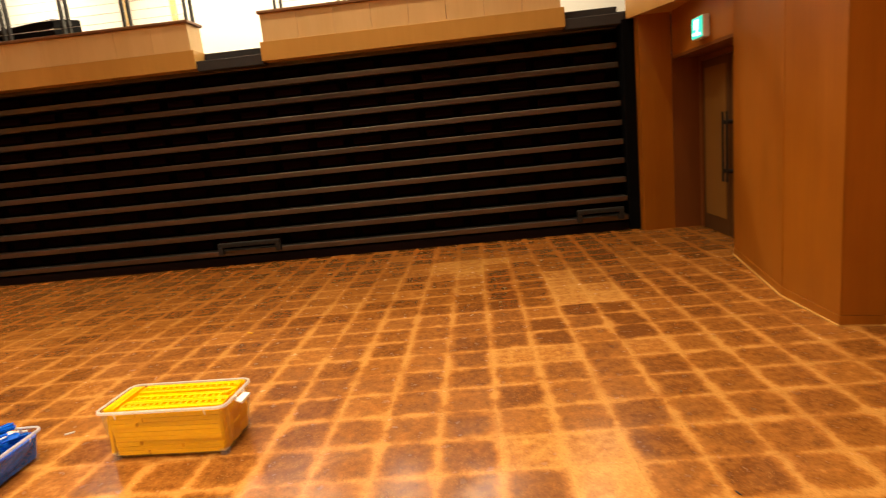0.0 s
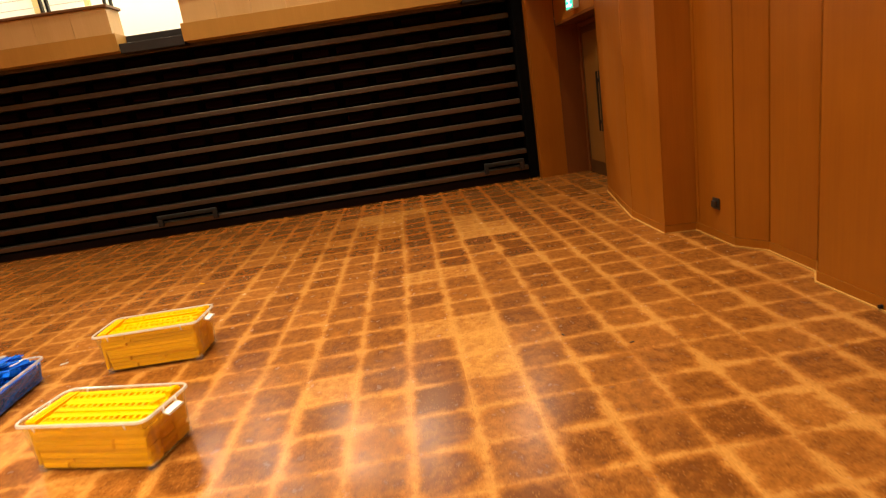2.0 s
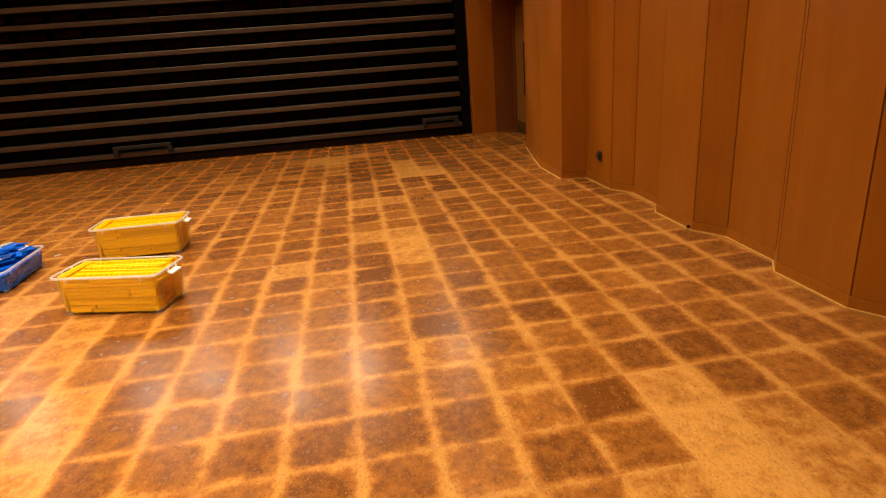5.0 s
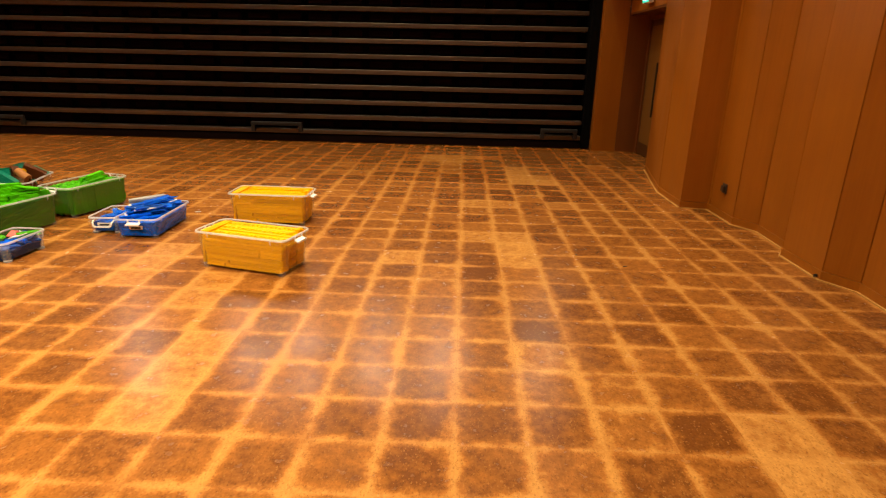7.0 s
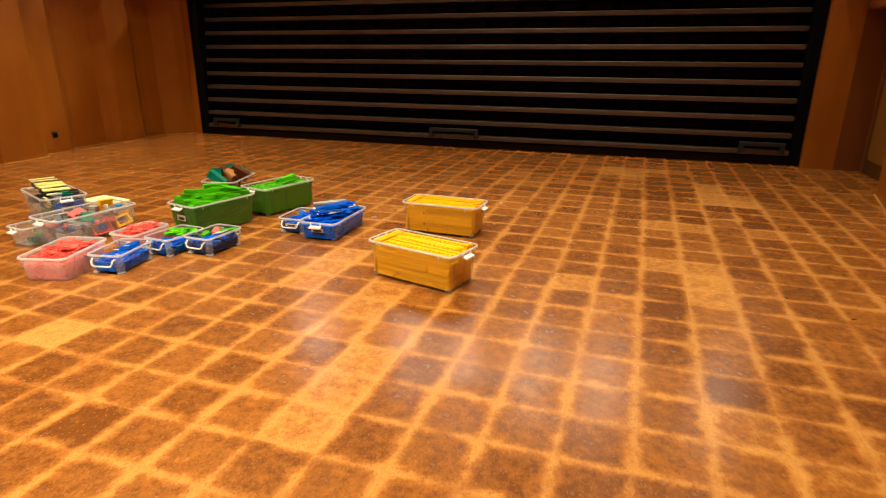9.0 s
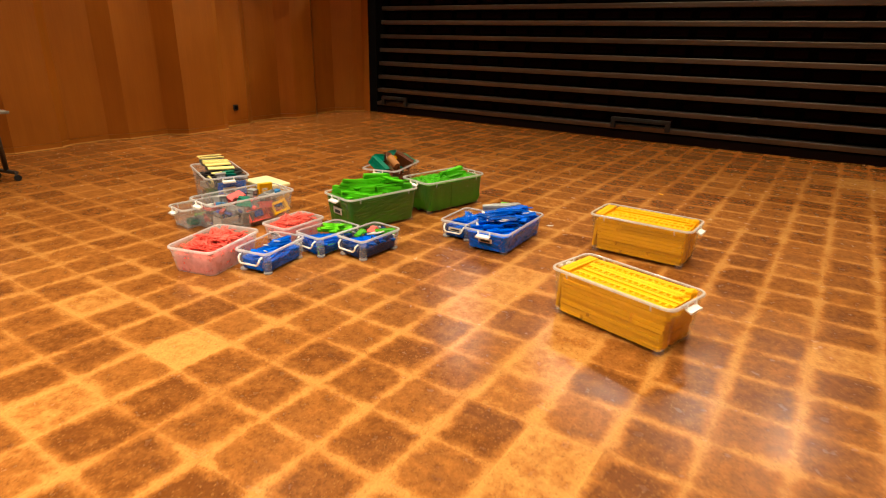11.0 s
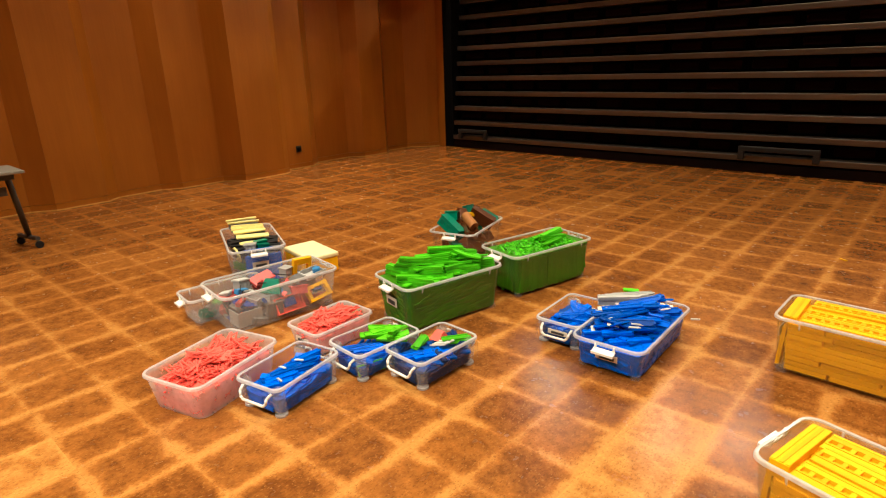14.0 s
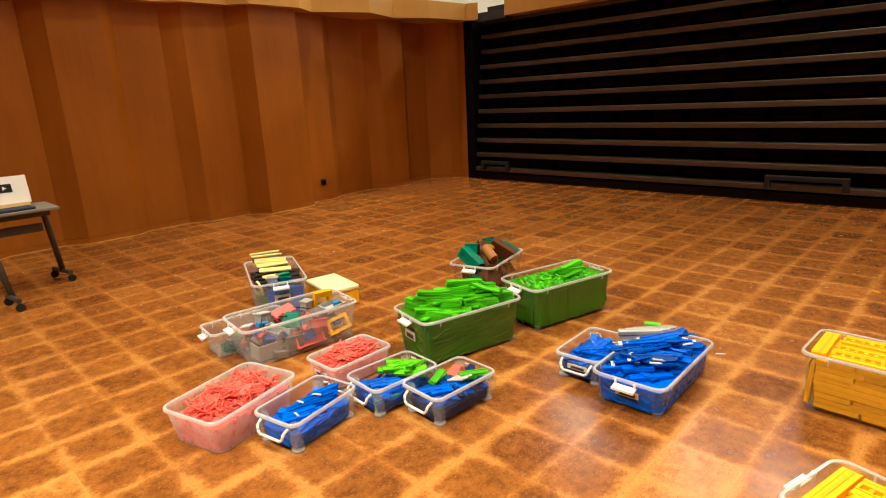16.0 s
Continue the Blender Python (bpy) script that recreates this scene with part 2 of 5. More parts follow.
TRIMWOOD = veneer("brown_trim", (0.16, 0.07, 0.03), (0.26, 0.12, 0.05), 0.4)
PLASTER = plain("white_plaster", (0.80, 0.78, 0.72), 0.8, 0, 0.04, 2.0, 0.1)
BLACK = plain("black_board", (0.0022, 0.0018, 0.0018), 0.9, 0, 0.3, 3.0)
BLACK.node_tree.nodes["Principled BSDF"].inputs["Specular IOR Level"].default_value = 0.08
NOSING = plain("brown_metal_nosing", (0.165, 0.140, 0.115), 0.42, 0.92, 0.25, 3.0, 0.0)
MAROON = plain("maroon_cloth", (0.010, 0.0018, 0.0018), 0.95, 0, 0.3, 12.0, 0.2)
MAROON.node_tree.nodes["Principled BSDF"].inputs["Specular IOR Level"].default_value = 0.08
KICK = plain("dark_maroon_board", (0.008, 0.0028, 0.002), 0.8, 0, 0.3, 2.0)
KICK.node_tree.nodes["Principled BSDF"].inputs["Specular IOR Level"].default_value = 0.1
STEEL_DARK = plain("dark_grey_steel", (0.021, 0.020, 0.019), 0.5, 0.2, 0.2, 6.0)
TREAD = plain("charcoal_carpet", (0.035, 0.031, 0.032), 0.85, 0, 0.25, 10.0, 0.3)
WIRE = plain("steel_wire", (0.42, 0.40, 0.37), 0.4, 0.6, 0.1, 8.0)
WHITE = plain("white_plastic", (0.88, 0.87, 0.84), 0.4, 0, 0.05, 10.0)
CEILING = plain("ceiling_paint", (0.62, 0.58, 0.50), 0.8, 0, 0.05, 1.5, 0.05)

# ---- mesh helpers ----
def hexa(bm, corners):
    """Six faces from eight corners: four below, four above, in the same order round."""
    v = [bm.verts.new(c) for c in corners]
    for f in ((3, 2, 1, 0), (4, 5, 6, 7), (0, 1, 5, 4), (1, 2, 6, 5), (2, 3, 7, 6), (3, 0, 4, 7)):
        bm.faces.new([v[i] for i in f])
    return v


def box(bm, x0, x1, y0, y1, z0, z1, m=None):
    v = hexa(bm, [(x, y, z) for z in (z0, z1) for x, y in ((x0, y0), (x1, y0), (x1, y1), (x0, y1))])
    if m is not None:
        for p in v:
            p.co = m @ p.co
    return v


def rounded(bm, width):
    bmesh.ops.bevel(bm, geom=bm.edges[:], offset=width, segments=2, affect="EDGES", profile=0.5)


def tube(bm, a, b, r, n=8, r2=None):
    a, b = Vector(a), Vector(b)
    m = Matrix.Translation((a + b) / 2) @ (b - a).to_track_quat("Z", "Y").to_matrix().to_4x4()
    bmesh.ops.create_cone(bm, cap_ends=True, segments=n, radius1=r, radius2=r if r2 is None else r2, depth=(b - a).length, matrix=m)


def pathtube(bm, pts, r, n=8):
    for a, b in zip(pts, pts[1:]):
        tube(bm, a, b, r, n)
    for p in pts[1:-1]:
        bmesh.ops.create_uvsphere(bm, u_segments=n, v_segments=6, radius=r, matrix=Matrix.Translation(p))


def mesh_of(name, bm, material, smooth=False):
    me = bpy.data.meshes.new(name)
    bmesh.ops.recalc_face_normals(bm, faces=bm.faces[:])
    bm.to_mesh(me)
    bm.free()
    for m in material if isinstance(material, (list, tuple)) else [material]:
        me.materials.append(m)
    if smooth:
        for p in me.polygons:
            p.use_smooth = True
    return me


def part(name, bm, material, parent=None, label="", smooth=False):
    ob = new(name, mesh_of(name, bm, material, smooth))
    if parent is not None:
        ob.parent = parent
    if label:
        ob["label"] = label
    return ob


def share(name, me, parent, m=None):
    ob = new(name, me)
    ob.parent = parent
    if m is not None:
        ob.matrix_basis = m
    return ob


def quick(name, material, parent, *boxes, bevel=0.0, label=""):
    bm = bmesh.new()
    for b in boxes:
        box(bm, *b)
    if bevel:
        rounded(bm, bevel)
    return part(name, bm, material, parent, label)


def empty(name, m, label, category, group="", kind=""):
    ob = new(name)
    ob.matrix_basis = m
    return tagged(ob, label, category, group, kind)


def structure(ob, label, category):
    return tagged(ob, label, category, "", "structure")


# ---- the shell ----
LEFT, BACK, FRONT = -9.13, 11.4, -7.0
slab = quick("floor", JOINT, None, (-10.6, 4.2, FRONT - 0.3, 8.3, -0.2, -0.004))
structure(slab, "brown wood-chip tile floor with pale worn joints", "floor")


def profile(sign, proud, start, deep=0.135):
    """The folded wall line, from the pilaster towards the near end of the hall: proud strip, fold, recessed strip, fold."""
    pts, y = [(proud, start)], start
    while y > FRONT:
        pts += [(proud, y - 0.55), (proud + sign * deep, y - 0.77), (proud + sign * (deep - 0.02), y - 1.30), (proud, y - 1.46)]
        y -= 1.46
    return pts


def prism(bm, p, q, out, z0, z1, z2=None):
    (ax, ay), (bx, by) = p, q
    z2 = z1 if z2 is None else z2
    hexa(bm, [(ax, ay, z0), (bx, by, z0), (bx + out, by, z0), (ax + out, ay, z0),
              (ax, ay, z1), (bx, by, z2), (bx + out, by, z2), (ax + out, ay, z1)])


def folded_wall(name, pts, out, top, label):
    wall = empty(name, Matrix(), label, "wall", "", "structure")
    for p, q in zip(pts, pts[1:]):
        (ax, ay), (bx, by) = p, q
        d = math.hypot(bx - ax, by - ay)
        g = (0.005 if out > 0 else 0.0006) / d
        a2, b2 = (ax + (bx - ax) * g, ay + (by - ay) * g), (bx - (bx - ax) * g, by - (by - ay) * g)
        bm = bmesh.new()
        prism(bm, a2, b2, out, 0.075, top)
        part("panel", bm, VENEER, wall)
        bm = bmesh.new()
        s = -0.006 if out > 0 else 0.006
        prism(bm, (ax + s, ay), (bx + s, by), out, 0.0, 0.072)
        part("baseboard", bm, VENEER, wall)
        # dusty shine along the wall's foot, built as a thin pale strip
        bm = bmesh.new()
        prism(bm, (ax + 3 * s, ay), (bx + 3 * s, by), 0.03 if out > 0 else -0.03, 0.0, 0.010)
        part("foot_strip", bm, FASCIA, wall, "thin pale strip for the dusty shine at the floor")
        bm = bmesh.new()
        prism(bm, (ax + out * 0.3, ay), (bx + out * 0.3, by), out * 0.6, 0.0, top)
        part("backing", bm, BLACK, wall)
    return wall


TOP = 2.74
right_line = [(2.61, 6.06), (2.33, 4.57), (2.33, 3.83), (2.592, 3.78)] + profile(1, 2.6, 3.74)
folded_wall("wall_east", right_line, 0.3, TOP + 0.2, "orange-brown veneer wall of folded upright panels")
left_line = [(-8.92, 7.97), (-9.0, 7.78), (-9.29, 7.5), (-9.29, 7.0), (-9.13, 6.82), (-9.13, 6.32), (-9.32, 6.12), (-9.32, 5.48), (-9.12, 5.24), (-9.12, 4.74), (-8.915, 4.67), (-8.88, 4.58), (-8.86, 3.93), (-9.12, 3.74)] + profile(-1, LEFT, 3.72, 0.15)
folded_wall("wall_west", left_line, -0.3, TOP + 0.2, "orange-brown veneer wall of folded upright panels")

# wing walls beside the seating, lintel and jambs of the doorway
wing = quick("wall_wing", VENEER, None, (2.2, 2.60, 7.80, 8.3, 0, TOP + 0.2), bevel=0.003)
structure(wing, "narrow veneer wing wall between doorway and folded seating", "wall")
wing = quick("wall_wing", VENEER, None, (-9.3, -8.76, 7.98, 8.3, 0, TOP + 0.2))
structure(wing, "narrow veneer wing wall beside folded seating", "wall")
lintel = quick("wall_lintel", VENEER, None, (2.61, 2.92, 6.06, 7.8, 2.2, TOP + 0.2))
structure(lintel, "veneer wall panel over the doorway", "wall")
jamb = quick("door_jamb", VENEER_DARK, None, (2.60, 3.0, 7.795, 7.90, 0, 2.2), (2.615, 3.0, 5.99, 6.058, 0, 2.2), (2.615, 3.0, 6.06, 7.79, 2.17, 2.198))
structure(jamb, "reddish wood lining of a deep doorway", "door frame")
DOORWOOD = veneer("brown_door_veneer", (0.21, 0.098, 0.020), (0.29, 0.140, 0.030))
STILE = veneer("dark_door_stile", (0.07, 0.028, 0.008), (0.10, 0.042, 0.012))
door = empty("door_1", Matrix(), "closed brown wooden double door in a deep doorway", "door", "", "structure")
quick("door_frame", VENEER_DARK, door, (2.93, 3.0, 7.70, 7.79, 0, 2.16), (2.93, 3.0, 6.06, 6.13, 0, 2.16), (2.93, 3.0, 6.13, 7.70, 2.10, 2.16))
for y0, y1 in ((6.135, 6.91), (6.92, 7.695)):
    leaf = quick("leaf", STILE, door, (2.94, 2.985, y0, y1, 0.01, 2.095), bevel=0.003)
    quick("panel", DOORWOOD, leaf, (2.932, 2.945, y0 + 0.09, y1 - 0.09, 0.2, 2.0))
    ys = y0 + 0.05 if y0 > 6.5 else y1 - 0.05
    bm = bmesh.new()
    tube(bm, (2.88, ys, 0.66), (2.88, ys, 1.46), 0.013, 10)
    for z in (0.78, 1.34):
        tube(bm, (2.94, ys, z), (2.875, ys, z), 0.024, 10)
    part("pull_handle", bm, STEEL_DARK, leaf, "dark pull handle")

sign = empty("exit_sign", pose(0, 0, 0), "lit green and white exit sign box over the doorway", "exit sign")
quick("casing", WHITE, sign, (2.53, 2.605, 6.60, 6.90, 2.26, 2.49), bevel=0.006)
EXITWHITE = glow("exit_white", (0.55, 0.95, 0.85), 2.2)
EXITGREEN = glow("exit_green", (0.02, 0.55, 0.36), 1.6)
quick("face", EXITGREEN, sign, (2.524, 2.529, 6.61, 6.89, 2.272, 2.478))
quick("emblem", EXITWHITE, sign, (2.519, 2.523, 6.70, 6.82, 2.36, 2.46), (2.519, 2.523, 6.72, 6.76, 2.29, 2.36), (2.519, 2.523, 6.64, 6.70, 2.29, 2.32), (2.519, 2.523, 6.78, 6.86, 2.30, 2.33))

for name, b in (("wall_north", (-10.6, 4.2, BACK, BACK + 0.2, 2.6, CEIL)), ("wall_south", (-10.6, 4.2, FRONT - 0.2, FRONT, 0, CEIL)),
                ("wall_east_upper", (4.0, 4.2, FRONT, BACK, TOP, CEIL)), ("wall_west_upper", (-10.6, -10.4, FRONT, BACK, TOP, CEIL))):
    structure(quick(name, VENEER if name == "wall_south" else PLASTER, None, b), "plain upper wall painted white" if name != "wall_south" else "veneer end wall", "wall")
ceiling = quick("ceiling", CEILING, None, (-10.6, 4.2, FRONT - 0.2, BACK + 0.2, CEIL, CEIL + 0.2))
structure(ceiling, "plain painted hall ceiling", "ceiling")
lower = quick("ceiling_gallery", CEILING, None, (-10.4, 4.0, 8.9, BACK, GALLERY_CEIL, CEIL))
structure(lower, "lower painted ceiling over the gallery", "ceiling")
# fixtures for the hall lamps, the added rear and y = 6.9 rows too
for lx, ly, lz in [(q[0], q[1], CEIL) for q in LAMPS] + [(q[0], 10.2, GALLERY_CEIL) for q in GALLERY_LAMPS] + [(1.7, 7.6, CEIL)] + [(x, -4.4, CEIL) for x in COLUMNS[1:]]:
    fix = empty("ceiling_downlight", pose(lx, ly, lz), "unseen round recessed ceiling downlight with white rim", "ceiling light", "ceiling downlights")
    bm = bmesh.new()
    n = 20
    ring = [[bm.verts.new((r * math.cos(2 * math.pi * i / n), r * math.sin(2 * math.pi * i / n), z)) for i in range(n)] for r, z in ((0.14, -0.002), (0.145, -0.028), (0.18, -0.02), (0.185, -0.002))]
    for k in range(3):
        for i in range(n):
            bm.faces.new((ring[k][i], ring[k][(i + 1) % n], ring[k + 1][(i + 1) % n], ring[k + 1][i]))
    part("rim", bm, WHITE, fix)

# side galleries: folded fronts that follow the walls, floors behind
def gallery(name, pts, shift, out):
    g = empty(name, Matrix(), "projecting folded wooden gallery front above the wall", "gallery", "", "structure")
    for p, q in zip(pts, pts[1:]):
        bm = bmesh.new()
        prism(bm, (p[0] + shift, p[1]), (q[0] + shift, q[1]), out, TOP, TOP + 0.27)
        part("front_panel", bm, FASCIA, g)
    return g


ge = [(2.10, 7.98), (2.42, 7.1), (2.42, 6.1), (2.2, 4.6), (2.2, 3.7)] + [(x - 0.12, y) for x, y in profile(1, 2.6, 3.6)]
gallery("gallery_east", ge, 0, 2.0)
gw = [(-8.42, 7.98), (-8.62, 7.90), (-8.68, 7.05), (-8.93, 6.5), (-8.66, 5.8), (-8.98, 5.0), (-8.76, 4.65), (-8.76, 3.9)] + [(x + 0.14, y) for x, y in profile(-1, LEFT, 3.7)]
gallery("gallery_west", gw, 0, -2.0)

# ---- folded telescopic seating ----
X0, X1 = -8.55, 2.03
seating = empty("telescopic_seating", pose(0, 7.95, 0), "folded black telescopic seating with brown metal nosings", "seating")
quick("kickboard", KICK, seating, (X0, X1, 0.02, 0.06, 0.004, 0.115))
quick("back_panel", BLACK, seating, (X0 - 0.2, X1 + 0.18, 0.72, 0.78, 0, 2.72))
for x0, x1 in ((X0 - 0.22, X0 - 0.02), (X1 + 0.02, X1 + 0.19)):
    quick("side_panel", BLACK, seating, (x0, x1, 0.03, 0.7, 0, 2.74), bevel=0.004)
bm = bmesh.new()
box(bm, -0.20, 0.20, 0.0, 0.05, -0.055, 0.055)
rounded(bm, 0.02)
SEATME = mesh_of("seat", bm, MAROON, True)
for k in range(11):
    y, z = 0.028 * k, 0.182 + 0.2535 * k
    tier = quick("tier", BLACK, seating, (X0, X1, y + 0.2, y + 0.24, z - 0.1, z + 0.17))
    bm = bmesh.new()
    box(bm, X0, X1, y, y + 0.19, z - 0.036, z + 0.036)
    rounded(bm, 0.006)
    part("nosing", bm, NOSING, tier, "brown metal nosing strip")
    if k < 10:
        for i in range(20):
            x = X0 + 0.3 + i * 0.522
            share("seat", SEATME, tier, pose(x, y + 0.14, z + 0.125))
for x0, x1 in ((-3.71, -2.81), (-8.38, -7.76), (1.33, 1.96)):
    step = empty("folding_step", pose((x0 + x1) / 2, 7.93, 0.19), "dark grey folded steel step frame on seating front", "step", "folding steps")
    w = (x1 - x0) / 2
    bm = bmesh.new()
    box(bm, -w, w, -0.05, 0.0, 0.085, 0.15)
    rounded(bm, 0.012)
    part("tread", bm, STEEL_DARK, step)
    for s in (-1, 1):
        bm = bmesh.new()
        box(bm, s * w - s * 0.07 if s > 0 else -w, w if s > 0 else -w + 0.07, -0.048, 0.018, -0.02, 0.09)
        rounded(bm, 0.008)
        part("leg", bm, STEEL_DARK, step)

# ---- rear gallery above the seating ----
for x0, x1 in ((-8.5, -7.87), (-3.62, -2.70), (1.335, 2.08)):
    st = empty("gallery_steps", Matrix(), "charcoal carpeted gangway steps with dark nosing", "steps", "gangway steps")
    for i in range(2):
        quick("step", TREAD, st, (x0, x1, 8.03 + 0.30 * i, 8.33 + 0.30 * i, 2.70, 2.835 + 0.135 * i), bevel=0.008)
gfloor = quick("floor_gallery", TREAD, None, (-10.4, 4.0, 8.65, BACK, 2.6, 2.95))
structure(gfloor, "charcoal carpeted gallery floor", "floor")
for x0, x1 in ((-7.87, -3.62), (-2.70, 1.335)):
    par = empty("parapet", pose(0, 8.0, 0), "pale veneer gallery parapet with brown cap and lower fascia", "parapet", "gallery parapets")
    quick("fascia", FASCIA, par, (x0, x1, 0, 0.42, 2.735, 2.98), bevel=0.004)
    n = round((x1 - x0) / 0.525)
    w = (x1 - x0 - 0.08) / n
    for i in range(n):
        a = x0 + 0.04 + i * w
        quick("panel", MAPLE, par, (a + 0.002, a + w - 0.002, 0.03, 0.42, 2.983, 3.335), bevel=0.002)
    quick("cap", TRIMWOOD, par, (x0 + 0.01, x1 - 0.01, 0.0, 0.45, 3.337, 3.375), bevel=0.006)
    rail = empty("gallery_railing", pose(0, 8.2, 3.375), "black twin-post railing with thin steel wires on parapet", "railing", "gallery railings")
    m = int((x1 - x0) / 0.87)
    xs = [x1 - 0.12 - 0.87 * i if x1 < -3 else x0 + 0.2 + 0.87 * i for i in range(m + 1)]
    for x in xs:
        for dx in (0, 0.085):
            bm = bmesh.new()
            box(bm, x + dx, x + dx + 0.03, -0.03, 0.03, 0, 0.85)
            rounded(bm, 0.004)
            part("post", bm, STEEL_DARK, rail)
    for z in (0.12, 0.24, 0.36, 0.48, 0.60, 0.72):
        bm = bmesh.new()
        tube(bm, (min(xs), 0, z), (max(xs), 0, z), 0.004, 6)
        part("wire", bm, WIRE, rail)
    bm = bmesh.new()
    tube(bm, (min(xs), 0, 0.86), (max(xs) + 0.1, 0, 0.86), 0.02, 10)
    part("handrail", bm, STEEL_DARK, rail)
frame_w = quick("doorframe_gallery", MAPLE, None, (-6.36, -6.26, BACK - 0.08, BACK, 2.95, 5.1), (-5.42, -5.33, BACK - 0.08, BACK, 2.95, 5.1), (-6.26, -5.42, BACK - 0.08, BACK, 5.0, 5.1), bevel=0.004)
structure(frame_w, "pale wooden frame on the white gallery wall", "door frame")
bm = bmesh.new()
box(bm, -7.3, -5.85, 8.55, 9.2, 2.95, 3.60)
for v in bm.verts:
    if v.co.z > 3.2:
        v.co.z += 0.10 * (v.co.y - 8.55) / 0.65 + 0.09 * (v.co.x + 7.3)
rounded(bm, 0.02)
desk = part("control_desk", bm, BLACK)
tagged(desk, "dark sloping-topped control desk behind the parapet", "desk")
bm = bmesh.new()
pts = [Vector((-3.64 + 1.15 * i / 12, 8.2, 4.02 - 0.40 * (1 - ((i - 6) / 6) ** 2))) for i in range(13)]
pathtube(bm, pts, 0.005, 6)
tagged(part("hanging_cable", bm, WIRE), "thin grey cable sagging across the gangway gap", "cable")

# ---- storage bins ----
CLEAR = clear_plastic("clear_plastic", (0.82, 0.90, 1.0), 0.013, 0.3, 0.15)
MILKY = clear_plastic("milky_plastic", (0.96, 0.90, 0.90), 0.29)
# haze tinted yellow: light bounced off the decks is put into the colour
SOFT = clear_plastic("yellow_bounce_plastic", (1.0, 0.80, 0.20), 0.085, 0.3, 0.17)
POSTS = clear_plastic("clear_plastic_post", (0.94, 0.97, 1.0), 0.15, 0.25, 0.24)
HAZY = clear_plastic("hazy_plastic", (0.90, 0.90, 0.93), 0.15, 0.3, 0.2)
RIMPLASTIC = clear_plastic("milky_plastic_rim", (0.98, 0.98, 1.0), 0.48, 0.25, 0.28)
HANDLE = plain("cream_plastic", (0.88, 0.86, 0.80), 0.38, 0, 0.03, 20.0, 0.02)
PAPER = plain("label_paper", (0.60, 0.55, 0.48), 0.7, 0, 0.1, 30.0, 0.02)
INK = plain("label_ink", (0.03, 0.03, 0.035), 0.6, 0, 0.1, 30.0, 0.0)


def ring_pts(l, w, r, z, n=4):
    pts = []
    for cx, cy, a0 in ((l / 2 - r, w / 2 - r, 0), (-l / 2 + r, w / 2 - r, 90), (-l / 2 + r, -w / 2 + r, 180), (l / 2 - r, -w / 2 + r, 270)):
        for i in range(n + 1):
            a = radians(a0 + 90 * i / n)
            pts.append((cx + r * math.cos(a), cy + r * math.sin(a), z))
    return pts


def skin(bm, rings, cap0=True, cap1=True):
    vs = [[bm.verts.new(p) for p in r] for r in rings]
    n = len(vs[0])
    for a, b in zip(vs, vs[1:]):
        for i in range(n):
            bm.faces.new((a[i], a[(i + 1) % n], b[(i + 1) % n], b[i]))
    if cap0:
        bm.faces.new(vs[0][::-1])
    if cap1:
        bm.faces.new(vs[-1])


